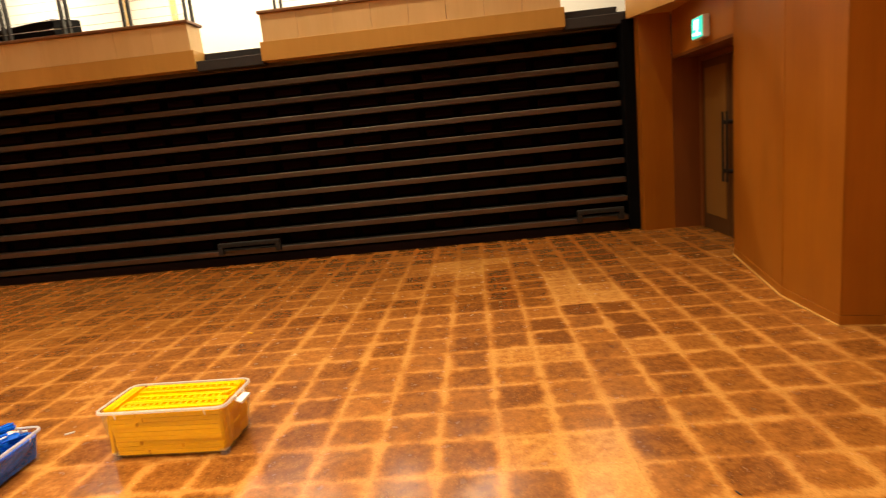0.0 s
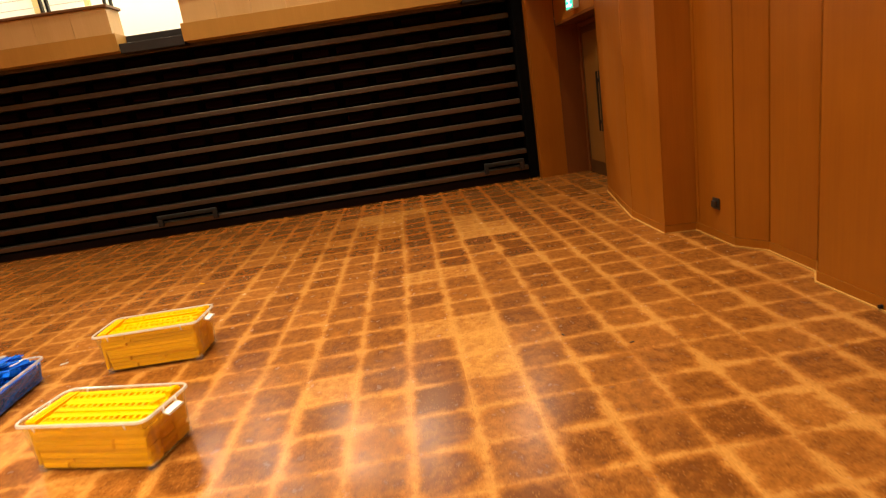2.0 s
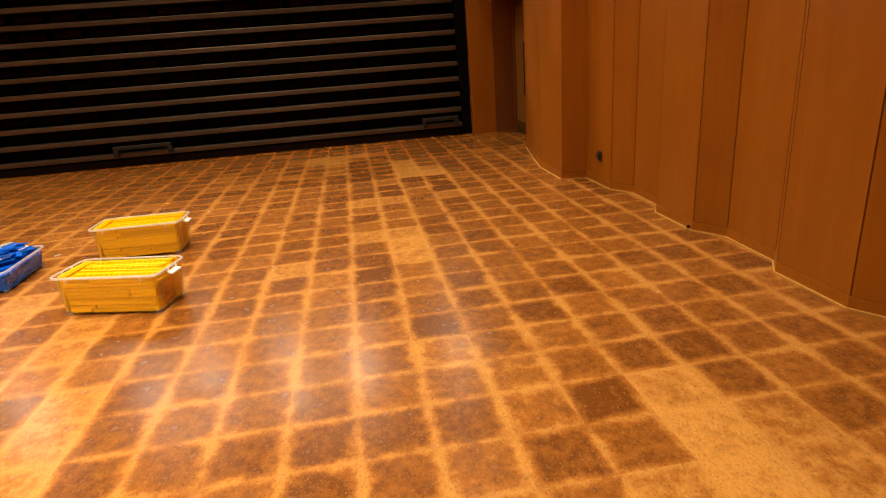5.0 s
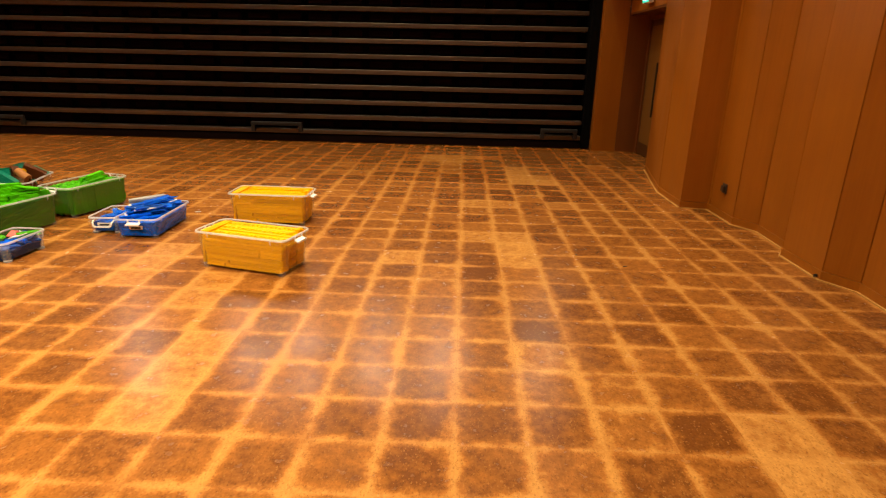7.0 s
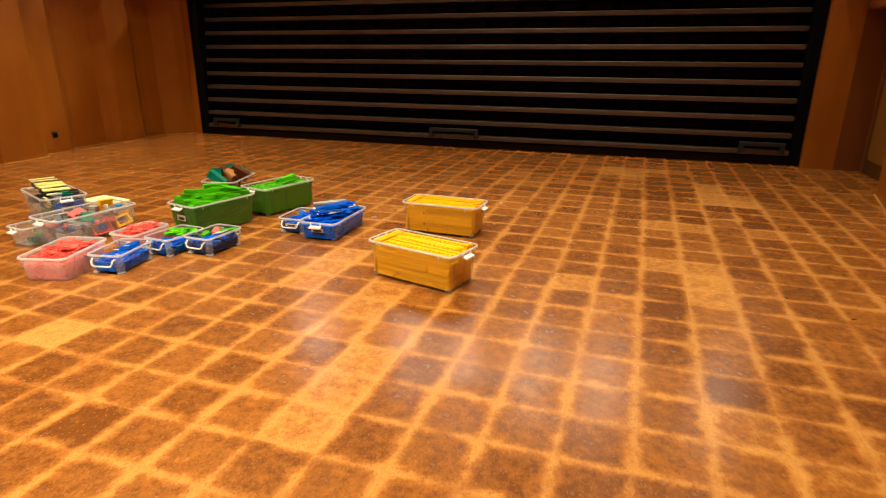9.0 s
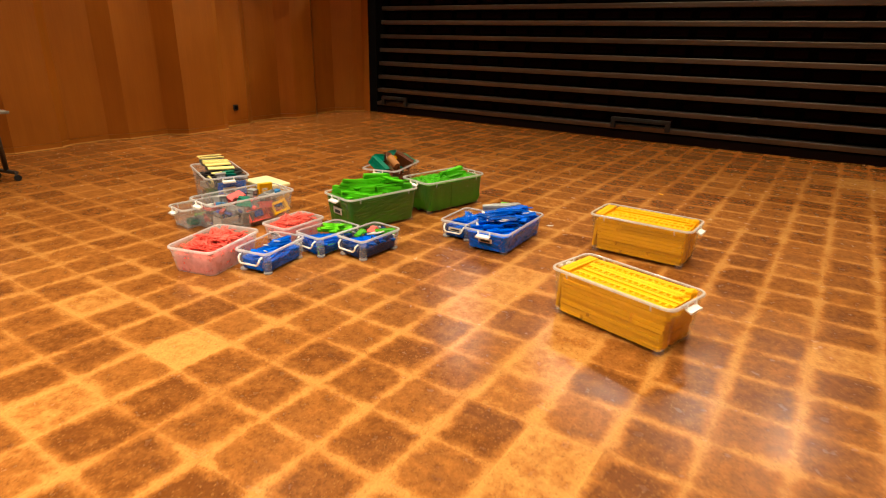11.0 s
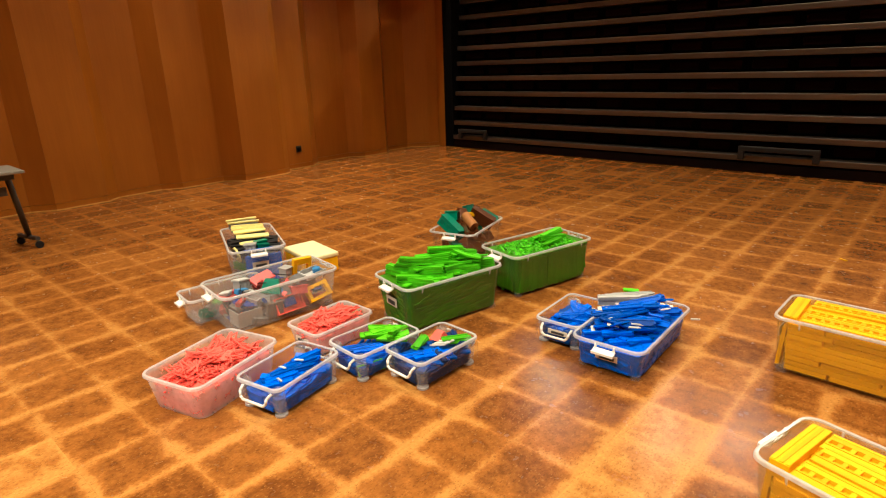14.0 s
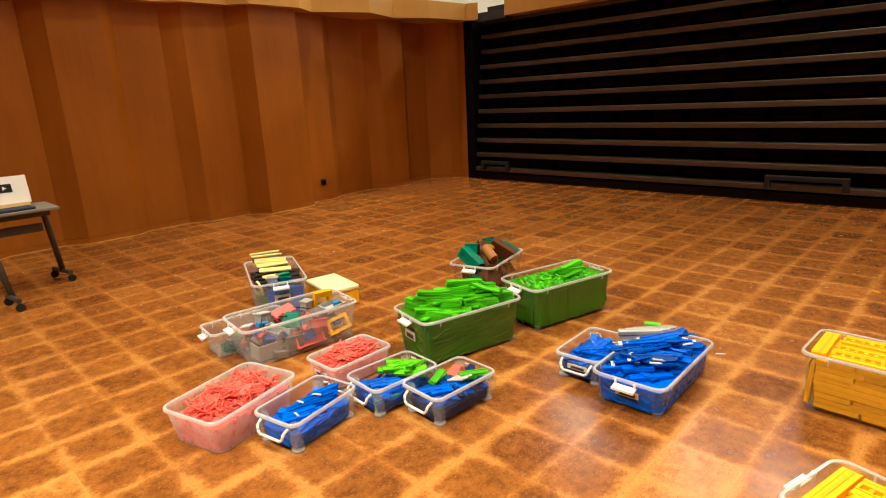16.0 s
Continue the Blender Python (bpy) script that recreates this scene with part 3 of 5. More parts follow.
def storage_bin(x, y, deg, l, w, h, label, feet=0.011, handle="bail", tag=True, skin_of=None, t=0.91, ends=(-1, 1)):
    """An open tub: tapered double-skinned body, flanged rim with a skirt, feet, a handle at each short end."""
    b = empty("storage_bin", pose(x, y, 0, 0, 0, deg), label, "storage bin", "clear plastic bins")
    th, r = 0.0035, min(l, w) * 0.13
    bl, bw = l * t, w * t
    zs = [feet, feet + 0.004, feet + 0.022, h - 0.03, h - 0.003]
    sizes = [(l * k - 0.02, w * k - 0.02) for k in (t - 0.03, t - 0.008, t + 0.004)] + [(l - 0.024, w - 0.024), (l - 0.020, w - 0.020)]
    outer = [ring_pts(a, c, r, z) for (a, c), z in zip(sizes, zs)]
    inner = [ring_pts(a - 2 * th, c - 2 * th, r - th, z) for (a, c), z in zip(sizes[::-1], zs[::-1])]
    inner[-1] = [(p[0], p[1], feet + th) for p in inner[-1]]
    bm = bmesh.new()
    skin(bm, outer + inner)
    part("body", bm, skin_of or CLEAR, b, "", True)
    # flat flange, rounded outer edge, thin skirt hanging from it
    bm = bmesh.new()
    rr = r + 0.006
    il, iw = l - 0.023, w - 0.023
    loops = [ring_pts(il, iw, r, h - 0.004), ring_pts(il, iw, r, h), ring_pts(l - 0.006, w - 0.006, rr, h + 0.001), ring_pts(l - 0.001, w - 0.001, rr, h - 0.002), ring_pts(l + 0.001, w + 0.001, rr, h - 0.013), ring_pts(l - 0.004, w - 0.004, rr, h - 0.013), ring_pts(l - 0.006, w - 0.006, rr, h - 0.005)]
    vs = [[bm.verts.new(p) for p in q] for q in loops]
    n = len(vs[0])
    for a, c in zip(vs, vs[1:] + vs[:1]):
        for i in range(n):
            bm.faces.new((a[i], a[(i + 1) % n], c[(i + 1) % n], c[i]))
    part("rim", bm, RIMPLASTIC, b, "milky white flanged rim")
    for sx in (-1, 1) if feet > 0.005 else ():
        for sy in (-1, 1):
            bm = bmesh.new()
            fx, fy = sx * (bl / 2 - 0.038), sy * (bw / 2 - 0.036)
            if handle == "bail":
                fx, fy = sx * (bl / 2 - 0.030), sy * (bw / 2 - 0.030)
                skin(bm, [ring_pts(2 * q, 2 * q, q * 0.98, z, 6) for q, z in ((0.024, 0.0), (0.028, 0.003), (0.028, 0.012), (0.025, 0.015))])
            else:
                skin(bm, [ring_pts(0.05, 0.046, 0.018, z) for z in (0.0, 0.004, feet + 0.016)])
            for v in bm.verts:
                v.co += Vector((fx, fy, 0))
            part("foot", bm, RIMPLASTIC if handle == "bail" else POSTS, b, "round milky pad" if handle == "bail" else "")
    for s in ends if handle else ():
        e = s * (l / 2 * 0.965)
        hw = w * (0.30 if handle == "bail" else 0.22)
        bm = bmesh.new()
        if handle == "bail":
            drop = 0.040
            pathtube(bm, [(e - s * 0.006, -hw - 0.004, h - 0.03), (e + s * 0.018, -hw, h - 0.045), (e + s * 0.024, -hw + 0.006, h - 0.028 - drop), (e + s * 0.026, -hw + 0.02, h - 0.040 - drop), (e + s * 0.026, hw - 0.02, h - 0.040 - drop), (e + s * 0.024, hw - 0.006, h - 0.028 - drop), (e + s * 0.018, hw, h - 0.045), (e - s * 0.006, hw + 0.004, h - 0.03)], 0.0064, 8)
            part("handle", bm, HANDLE, b, "cream plastic bail handle", True)
        else:
            # a latch: two arms from the rim to a broad sloping grip plate with a turned-up lip
            g = min(0.054, w * 0.17)
            out = s * l / 2
            hexa(bm, [(out - s * 0.004, -g, h - 0.034), (out + s * 0.030, -g, h - 0.046), (out + s * 0.030, g, h - 0.046), (out - s * 0.004, g, h - 0.034),
                      (out - s * 0.004, -g, h - 0.027), (out + s * 0.030, -g, h - 0.039), (out + s * 0.030, g, h - 0.039), (out - s * 0.004, g, h - 0.027)])
            box(bm, min(out + s * 0.027, out + s * 0.032), max(out + s * 0.027, out + s * 0.032), -g, g, h - 0.047, h - 0.035)
            plate = part("handle", bm, HANDLE, b, "cream plastic latch handle")
            for q in (-1, 1):
                bm = bmesh.new()
                y0 = q * (g - 0.008)
                hexa(bm, [(out - s * 0.006, y0 - 0.004, h - 0.036), (out + s * 0.006, y0 - 0.004, h - 0.036), (out + s * 0.006, y0 + 0.004, h - 0.036), (out - s * 0.006, y0 + 0.004, h - 0.036),
                          (out - s * 0.012, y0 - 0.0035, h - 0.004), (out + s * 0.003, y0 - 0.0035, h - 0.004), (out + s * 0.003, y0 + 0.0035, h - 0.004), (out - s * 0.012, y0 + 0.0035, h - 0.004)])
                part("arm", bm, HANDLE, plate)
        for q in (-1, 1):
            bm = bmesh.new()
            box(bm, e - s * 0.018, e - s * 0.004, q * hw * 1.55 - 0.004, q * hw * 1.55 + 0.004, h * 0.25, h - 0.03)
            part("rib", bm, CLEAR, b)
    if handle == "clip":
        # small gussets under the flange of the long sides
        for sx in (-0.34, 0.34):
            for sy in (-1, 1):
                bm = bmesh.new()
                ye = sy * (w - 0.022) / 2
                v = [bm.verts.new(p) for dx in (-0.003, 0.003) for p in ((sx * l + dx, ye, h - 0.005), (sx * l + dx, sy * (w / 2 - 0.003), h - 0.005), (sx * l + dx, sy * (w / 2 - 0.003), h - 0.014), (sx * l + dx, ye - sy * 0.002, h - 0.045))]
                for f in ((0, 1, 2, 3), (7, 6, 5, 4), (0, 4, 5, 1), (1, 5, 6, 2), (2, 6, 7, 3), (3, 7, 4, 0)):
                    bm.faces.new([v[i] for i in f])
                part("gusset", bm, RIMPLASTIC, b)
    if handle == "bail":
        for sx in (-1, 1):
            for sy in (-1, 1):
                bm = bmesh.new()
                rows = []
                for k, z in ((t, 0.006), (t, 0.014), (0.97, h - 0.016)):
                    cx, cy = sx * (l * k / 2 - 0.031), sy * (w * k / 2 - 0.031)
                    rows.append([(p[0] + cx, p[1] + cy, z) for p in ring_pts(0.05, 0.05, 0.02, z)])
                skin(bm, rows)
                part("corner_post", bm, POSTS, b, "", True)
    if tag:
        lab = quick("label", PAPER, b, (-l / 2 * 0.952 - 0.004, -l / 2 * 0.952, -0.06, 0.05, h * 0.48, h * 0.66))
        quick("print_bar", INK, lab, (-l / 2 * 0.952 - 0.006, -l / 2 * 0.952 - 0.0045, -0.045, 0.03, h * 0.51, h * 0.60))
    return b


BLUE = toy("blue_toy_plastic", (0.0, 0.135, 0.84), 0.28, 0.10, 0.32)
# also the load low in blue bins, where its shade is put into the colour
BLUE_DARK = toy("deep_and_shaded_blue_plastic", (0.0, 0.065, 0.36), 0.35, 0.09)
NAVY = toy("navy_toy_plastic", (0.006, 0.03, 0.13), 0.35, 0.1)
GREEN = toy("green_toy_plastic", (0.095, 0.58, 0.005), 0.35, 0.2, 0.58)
# darker copy of GREEN: shade low in the bins painted in; station bodies too
GREEN_DARK = toy("dark_and_shaded_green_plastic", (0.050, 0.21, 0.004), 0.35, 0.1, 0.82)
YELLOW = toy("yellow_toy_plastic", (0.92, 0.462, 0.001), 0.4, 0.07, 0.80)
CREAM = toy("cream_toy_plastic", (0.85, 0.73, 0.26), 0.4, 0.2, 0.8)
RED = toy("red_toy_plastic", (0.97, 0.135, 0.10), 0.4, 0.2, 0.72)
PINKRED = toy("coral_toy_plastic", (0.78, 0.13, 0.12), 0.4)
GREYTOY = toy("grey_toy_plastic", (0.22, 0.21, 0.20), 0.4)
PALEGREY = toy("pale_grey_toy_plastic", (0.48, 0.48, 0.46), 0.4)
TEAL = toy("teal_toy_plastic", (0.002, 0.20, 0.125), 0.3)
BROWN = toy("brown_toy_plastic", (0.13, 0.038, 0.010), 0.22, 0.4)
DARKTOY = toy("black_toy_plastic", (0.02, 0.02, 0.022), 0.4)
WHITETOY = toy("white_toy_plastic", (0.78, 0.76, 0.70), 0.4)
SKY = toy("light_blue_toy_plastic", (0.06, 0.28, 0.62), 0.4)


def rail_bm(length=0.21, width=0.038, th=0.009, curve=0.0, n=1):
    """A toy rail: a bar with two raised edges, a peg at one end; bent when curve (degrees) is given."""
    bm = bmesh.new()
    n = max(1, n)
    prof = [(-width / 2, 0), (-width / 2, th), (-width / 2 + 0.006, th), (-width / 2 + 0.007, th - 0.003), (width / 2 - 0.007, th - 0.003), (width / 2 - 0.006, th), (width / 2, th), (width / 2, 0)]
    rows = []
    for i in range(n + 1):
        s = length * (i / n - 0.5)
        if curve:
            R = length / radians(curve)
            a = s / R
            rows.append([bm.verts.new(((R + u) * math.sin(a), R - (R + u) * math.cos(a), v)) for u, v in prof])
        else:
            rows.append([bm.verts.new((s, u, v)) for u, v in prof])
    k = len(prof)
    for a, b in zip(rows, rows[1:]):
        for i in range(k):
            bm.faces.new((a[i], a[(i + 1) % k], b[(i + 1) % k], b[i]))
    bm.faces.new(rows[0][::-1])
    bm.faces.new(rows[-1])
    if not curve:
        box(bm, length / 2, length / 2 + 0.010, -0.006, 0.006, 0.001, th - 0.002)
    return bm


def with_tip(bm, length, width):
    """Adds a pale end piece as the second material."""
    f0 = len(bm.faces)
    box(bm, -length / 2 - 0.006, -length / 2 + 0.012, -width / 2 - 0.0005, width / 2 + 0.0005, -0.0005, 0.0098)
    bm.faces.ensure_lookup_table()
    for f in bm.faces[f0:]:
        f.material_index = 1
    return bm


RAILS = {}
for cname, m1 in (("blue", BLUE), ("green", GREEN), ("grey", PALEGREY)):
    wide = 0.031 if cname == "blue" else 0.036
    RAILS[cname] = [mesh_of("rail", rail_bm(0.21, wide), m1), mesh_of("rail", rail_bm(0.14, wide), m1), mesh_of("rail", rail_bm(0.19, wide, curve=45, n=6), m1), mesh_of("rail", with_tip(rail_bm(0.21, wide), 0.21, wide), [m1, WHITETOY])]


def inside(bx, by, deg, u, v, z, rx=0.0, ry=0.0, rz=0.0):
    """A pose from a bin's own axes."""
    return pose(bx, by, 0, 0, 0, deg) @ pose(u, v, z, rx, ry, rz)


def scatter_rails(bin_, colour, n, z0, z1, seed, label, heap=0.0, yaw=(0, 25), kinds=(0, 0, 1, 2), tiltmax=9, spread=0.8, roll=0.0):
    """Loose rails on top of a bin's load, heaped in the middle."""
    x, y, deg, l, w, h = bin_
    rg = random.Random(seed)
    for i in range(n):
        u, v = rg.uniform(-0.5, 0.5) * (l - 0.17) * spread, rg.uniform(-0.5, 0.5) * (w - 0.10) * spread
        f = i / max(1, n - 1)
        z = z0 + (z1 - z0) * f + heap * f * max(0, 1 - (2 * u / l) ** 2 - (2 * v / w) ** 2)
        me = RAILS[colour][rg.choice(kinds)]
        ob = new("toy_rail", me)
        a = rg.gauss(*yaw) + (180 if rg.random() < 0.5 else 0)
        ob.matrix_basis = inside(x, y, deg, u, v, z, rg.uniform(-1, 1) * (roll or tiltmax), rg.uniform(-tiltmax, tiltmax), a)
        tagged(ob, label, "toy rail", colour + " rails")


def bulk(bin_, material, fill, seed, label, pieces="rail", yaw=0.0, name="toy_pile", n=None):
    """The load that shows through a bin's sides: a lumpy core and a layer of pieces against the walls."""
    x, y, deg, l, w, h = bin_
    rg = random.Random(seed)
    bm = bmesh.new()
    zf = 0.008 if pieces == "stick" else 0.0165
    top = h * fill
    li, wi = l * 0.86 - 0.045, w * 0.86 - 0.045
    def half(size, z):
        return (size * 0.91 - 0.02 + (size * 0.09 - 0.004) * z / h) / 2 + 0.0095

    zs = [zf + (top - zf) * q / 5 for q in range(6)]
    gap = 0.019 if pieces != "stick" else 0.027
    skin(bm, [ring_pts(2 * (half(l, z) - gap), 2 * (half(w, z) - gap), 0.028, z) for z in zs])
    for v in bm.verts:
        v.co += Vector((rg.uniform(-1, 1), rg.uniform(-1, 1), rg.uniform(-1, 1))) * 0.0025
    if pieces in ("rail", "upright"):
        # pieces pressed against the walls, leaning with them
        for axis, run, depth in ((0, l, w), (1, w, l)):
            lean = math.degrees(math.atan(0.029 * depth / h))
            for side in (-1, 1):
                for i in range(int(run / (0.010 if pieces == "rail" else 0.008))):
                    if pieces == "rail":
                        s, th = rg.uniform(0.03, min(0.10, run * 0.2)), rg.uniform(0.004, 0.008)
                        turn = rg.gauss(-7, 9)
                    else:
                        s, th = (top - zf) * rg.uniform(0.3, 0.47), rg.uniform(0.006, 0.018)
                        turn = 90 + rg.gauss(0, 3)
                    rise = abs(math.sin(radians(turn))) * s + th
                    z = rg.uniform(zf + rise, max(zf + rise + 0.002, top - rise)) if pieces == "rail" else (zf + top) / 2 + rg.uniform(-0.01, 0.01)
                    free = half(run, z) - 0.05 - abs(math.cos(radians(turn))) * s
                    u, d = rg.uniform(-free, free), side * (half(depth, z) - 0.0175 - rg.uniform(0, 0.002))
                    m = (pose(u, d, z, -side * lean, 0, 0) if axis == 0 else pose(d, u, z, 0, side * lean, 90)) @ pose(0, 0, 0, 0, turn, 0)
                    box(bm, -s, s, -0.005, 0.005, -th, th, m)
        f0 = len(bm.faces)
        if pieces == "rail":
            for i in range(n or 40):
                m = pose(rg.uniform(-0.4, 0.4) * li, rg.uniform(-0.4, 0.4) * wi, top + rg.uniform(-0.006, 0.010), rg.uniform(-10, 10), rg.uniform(-10, 10), rg.gauss(yaw, 30))
                q = min(0.09, w * 0.25)
                box(bm, -q, q, -0.018, 0.018, 0, 0.009, m)
        else:
            for i in range(n or 650):
                m = pose(rg.uniform(-0.46, 0.46) * li, rg.uniform(-0.46, 0.46) * wi, top + rg.uniform(-0.01, 0.012), rg.uniform(-40, 40), rg.uniform(-40, 40), rg.uniform(0, 180))
                box(bm, -0.017, 0.017, -0.005, 0.005, 0, 0.004, m)
        # top pieces take the second colour; the first can hold the shade below
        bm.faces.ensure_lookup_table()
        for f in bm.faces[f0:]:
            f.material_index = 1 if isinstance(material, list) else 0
    elif pieces == "stick":
        # lattice girders: two thin chords with a zigzag between, some plain bars and a few plates
        for i in range(n or 60):
            u, v = rg.uniform(-0.34, 0.34) * l, rg.uniform(-0.30, 0.30) * w
            hump = max(0, 1 - (2 * u / l) ** 2) * max(0, 1 - (2 * v / w) ** 2)
            z = top - 0.016 + rg.uniform(0, 0.03) + 0.05 * hump + 0.045 * u / l
            m = pose(u, v, z, rg.uniform(-28, 28), rg.uniform(-12, 12), rg.gauss(yaw, 30) + (90 if i % 7 == 0 else 0))
            s = rg.uniform(0.05, 0.085) * min(1.0, l / 0.45)
            q = rg.random()
            if q < 0.14:
                box(bm, -s * 0.6, s * 0.6, -0.015, 0.015, -0.0015, 0.0015, m)
                continue
            box(bm, -s, s, -0.0032, 0.0032, -0.0026, 0.0026, m)
            if q > 0.34:
                box(bm, -s, s, -0.0032, 0.0032, -0.0026, 0.0026, m @ pose(0, 0.026, 0))
                k = max(3, round(s / 0.016))
                for j in range(k):
                    du = 2 * s / k
                    a = math.degrees(math.atan2(0.026, du)) * (1 if j % 2 else -1)
                    box(bm, -math.hypot(0.026, du) / 2, math.hypot(0.026, du) / 2, -0.0024, 0.0024, -0.0018, 0.0018, m @ pose(-s + (j + 0.5) * du, 0.013, 0, 0, 0, a))
    ob = new(name, mesh_of(name, bm, material))
    ob.matrix_basis = pose(x, y, 0, 0, 0, deg)
    return tagged(ob, label, "toy pile", "", "stuff")


# bins: place, turn, length, width, height
B_RED = (-4.015, 0.945, 105.5, 0.527, 0.362, 0.177)
B_BLUE_S = (-3.704, 1.151, 100.9, 0.417, 0.274, 0.153)
B_RED_S = (-3.993, 1.612, 90.7, 0.411, 0.274, 0.142)
B_MIX_A = (-3.615, 1.598, 85.9, 0.406, 0.272, 0.151)
B_MIX_B = (-3.339, 1.724, 87.1, 0.411, 0.271, 0.151)
B_GREEN_A = (-3.781, 2.274, 76.8, 0.707, 0.39, 0.28)
B_GREEN_B = (-3.608, 3.071, 75.9, 0.707, 0.379, 0.282)
B_BROWN = (-4.34, 3.22, 103.8, 0.603, 0.379, 0.26)
B_BLUE_L = (-2.666, 2.517, 91.9, 0.682, 0.369, 0.168)
B_BLUE_M = (-2.996, 2.502, 92.8, 0.416, 0.266, 0.144)
B_ODD_A = (-5.365, 1.963, 157.0, 0.72, 0.385, 0.28)
B_ODD_B = (-4.60, 1.635, 82.5, 0.75, 0.39, 0.245)
B_ODD_C = (-4.85, 1.455, 82.5, 0.52, 0.25, 0.17)
B_YELLOW_A = (-1.491, 1.675, 345.3, 0.74, 0.367, 0.273)
B_YELLOW_B = (-1.724, 2.875, 358, 0.723, 0.364, 0.282)

storage_bin(*B_RED, "plain clear plastic tub heaped with coral-red girders", feet=0.002, handle="", tag=False, skin_of=MILKY)
bulk(B_RED, PINKRED, 0.66, 11, "tangled heap of thin red toy girders", "stick", n=1)
bulk(B_RED, RED, 0.68, 12, "tangled heap of thin red toy girders", "stick", yaw=28.0, name="girder_heap", n=150)
storage_bin(*B_RED_S, "small clear plastic bin of red girders", handle="", skin_of=MILKY)
bulk(B_RED_S, RED, 0.66, 13, "tangled heap of thin red toy girders", "stick", yaw=10.0, name="girder_heap", n=80)
storage_bin(*B_BLUE_S, "small clear bin of blue toy rails", tag=False)
bulk(B_BLUE_S, [BLUE, BLUE], 0.56, 14, "packed blue toy rails")
storage_bin(*B_MIX_A, "small clear bin with blue and green rails", tag=False)
bulk(B_MIX_A, [BLUE_DARK, BLUE], 0.42, 15, "packed blue toy rails")
storage_bin(*B_MIX_B, "small clear bin of mixed blue, green and red pieces", tag=False)
bulk(B_MIX_B, [NAVY, BLUE_DARK], 0.5, 16, "packed dark blue toy pieces")
storage_bin(*B_GREEN_A, "large clear bin heaped with green curved rails", handle="clip")
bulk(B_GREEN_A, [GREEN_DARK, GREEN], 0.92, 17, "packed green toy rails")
storage_bin(*B_GREEN_B, "large clear bin packed with upright green rails", handle="clip", tag=False)
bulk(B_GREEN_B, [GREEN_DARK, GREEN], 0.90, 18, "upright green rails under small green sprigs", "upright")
storage_bin(*B_BROWN, "clear bin of teal and brown scenery blocks", handle="clip", tag=False)
storage_bin(*B_BLUE_L, "wide shallow clear bin overflowing with blue rails", handle="clip")
bulk(B_BLUE_L, [BLUE, BLUE], 0.80, 19, "packed blue toy rails")
storage_bin(*B_BLUE_M, "small clear bin of blue curved rails")
bulk(B_BLUE_M, [BLUE_DARK, BLUE], 0.62, 20, "packed blue toy rails")
storage_bin(*B_ODD_A, "clear bin with stacked cream-roofed toy stations", handle="clip", skin_of=HAZY)
storage_bin(*B_ODD_B, "long clear bin of mixed grey, red and yellow toy parts", handle="clip", tag=False, skin_of=HAZY)
storage_bin(*B_ODD_C, "nearly empty clear bin beside a longer bin", handle="clip", tag=False, skin_of=HAZY)
storage_bin(*B_YELLOW_A, "large clear bin of stacked yellow bridge decks", feet=0.016, t=0.93, handle="clip", tag=False, skin_of=SOFT)
storage_bin(*B_YELLOW_B, "large clear bin of stacked yellow bridge decks", feet=0.016, t=0.93, handle="clip", skin_of=SOFT, ends=(1,))

# yellow bridge decks, stacked in three columns
def deck_mesh(length, width, th, holes):
    """A moulded deck: chamfered ends, a row of square holes, large and small by turns, ribs along both edges."""
    bm = bmesh.new()
    h2, c = width / 2, min(0.012, width * 0.13)
    u0, u1 = -length / 2, length / 2
    for s in (-1, 1):
        a, b = sorted((s * 0.0125, s * h2))
        box(bm, u0 + c, u1 - c, a, b, 0.0, th * 0.88)
        a, b = sorted((s * (h2 - 0.018), s * (h2 - 0.006)))
        box(bm, u0 + c, u1 - c, a, b, th * 0.88, th)
    for s in (-1, 1):
        e, k = s * length / 2, s * (length / 2 - c)
        pts = [(k, -h2), (e, -h2 + c), (e, h2 - c), (k, h2)]
        lo, hi = [bm.verts.new((p[0], p[1], 0)) for p in pts], [bm.verts.new((p[0], p[1], th * 0.94)) for p in pts]
        bm.faces.new(lo), bm.faces.new(hi)
        for i in range(4):
            bm.faces.new((lo[i], lo[(i + 1) % 4], hi[(i + 1) % 4], hi[i]))
    box(bm, u0 + c, u1 - c, -0.0125, 0.0125, 0.0, th * 0.52)
    p = (length - 2 * c) / holes
    u = u0 + c
    for i in range(holes):
        gap = 0.024 if i % 2 else 0.013
        box(bm, u, u + p - gap, -0.0125, 0.0125, th * 0.521, th * 0.86)
        u += p
    box(bm, u - 0.02, u1 - c + 0.001, -0.0125, 0.0125, th * 0.522, th * 0.85)
    return mesh_of("bridge_deck", bm, YELLOW)


def ladder_mesh(length, width, th, cells):
    """A deck turned over: a ladder of deep square cells between raised rails, a flat margin along each edge."""
    bm = bmesh.new()
    h2, k = width / 2, 0.013
    box(bm, -length / 2, length / 2, -h2 + 0.001, h2 - 0.001, 0.0, th * 0.40)
    for s in (-1, 1):
        for y0, y1, top in ((k, k + 0.006, 1.0), (k + 0.006, h2 - 0.011, 0.88), (h2 - 0.011, h2, 0.95)):
            a, b = sorted((s * y0, s * y1))
            box(bm, -length / 2, length / 2, a, b, th * 0.401, th * top)
    p = length / cells
    for i in range(cells + 1):
        u = -length / 2 + p * i
        wide = 0.0068 if i % 3 else 0.0085
        box(bm, max(-length / 2, u - wide), min(length / 2, u + wide), -k, k, th * 0.401, th * (0.97, 0.9, 0.94)[i % 3])
        if i % 4 == 1 and i < cells - 1:
            box(bm, u + p * 0.3, u + p * 0.7, -k, 0.0, th * 0.401, th * 0.7)
    return mesh_of("bridge_deck", bm, YELLOW)


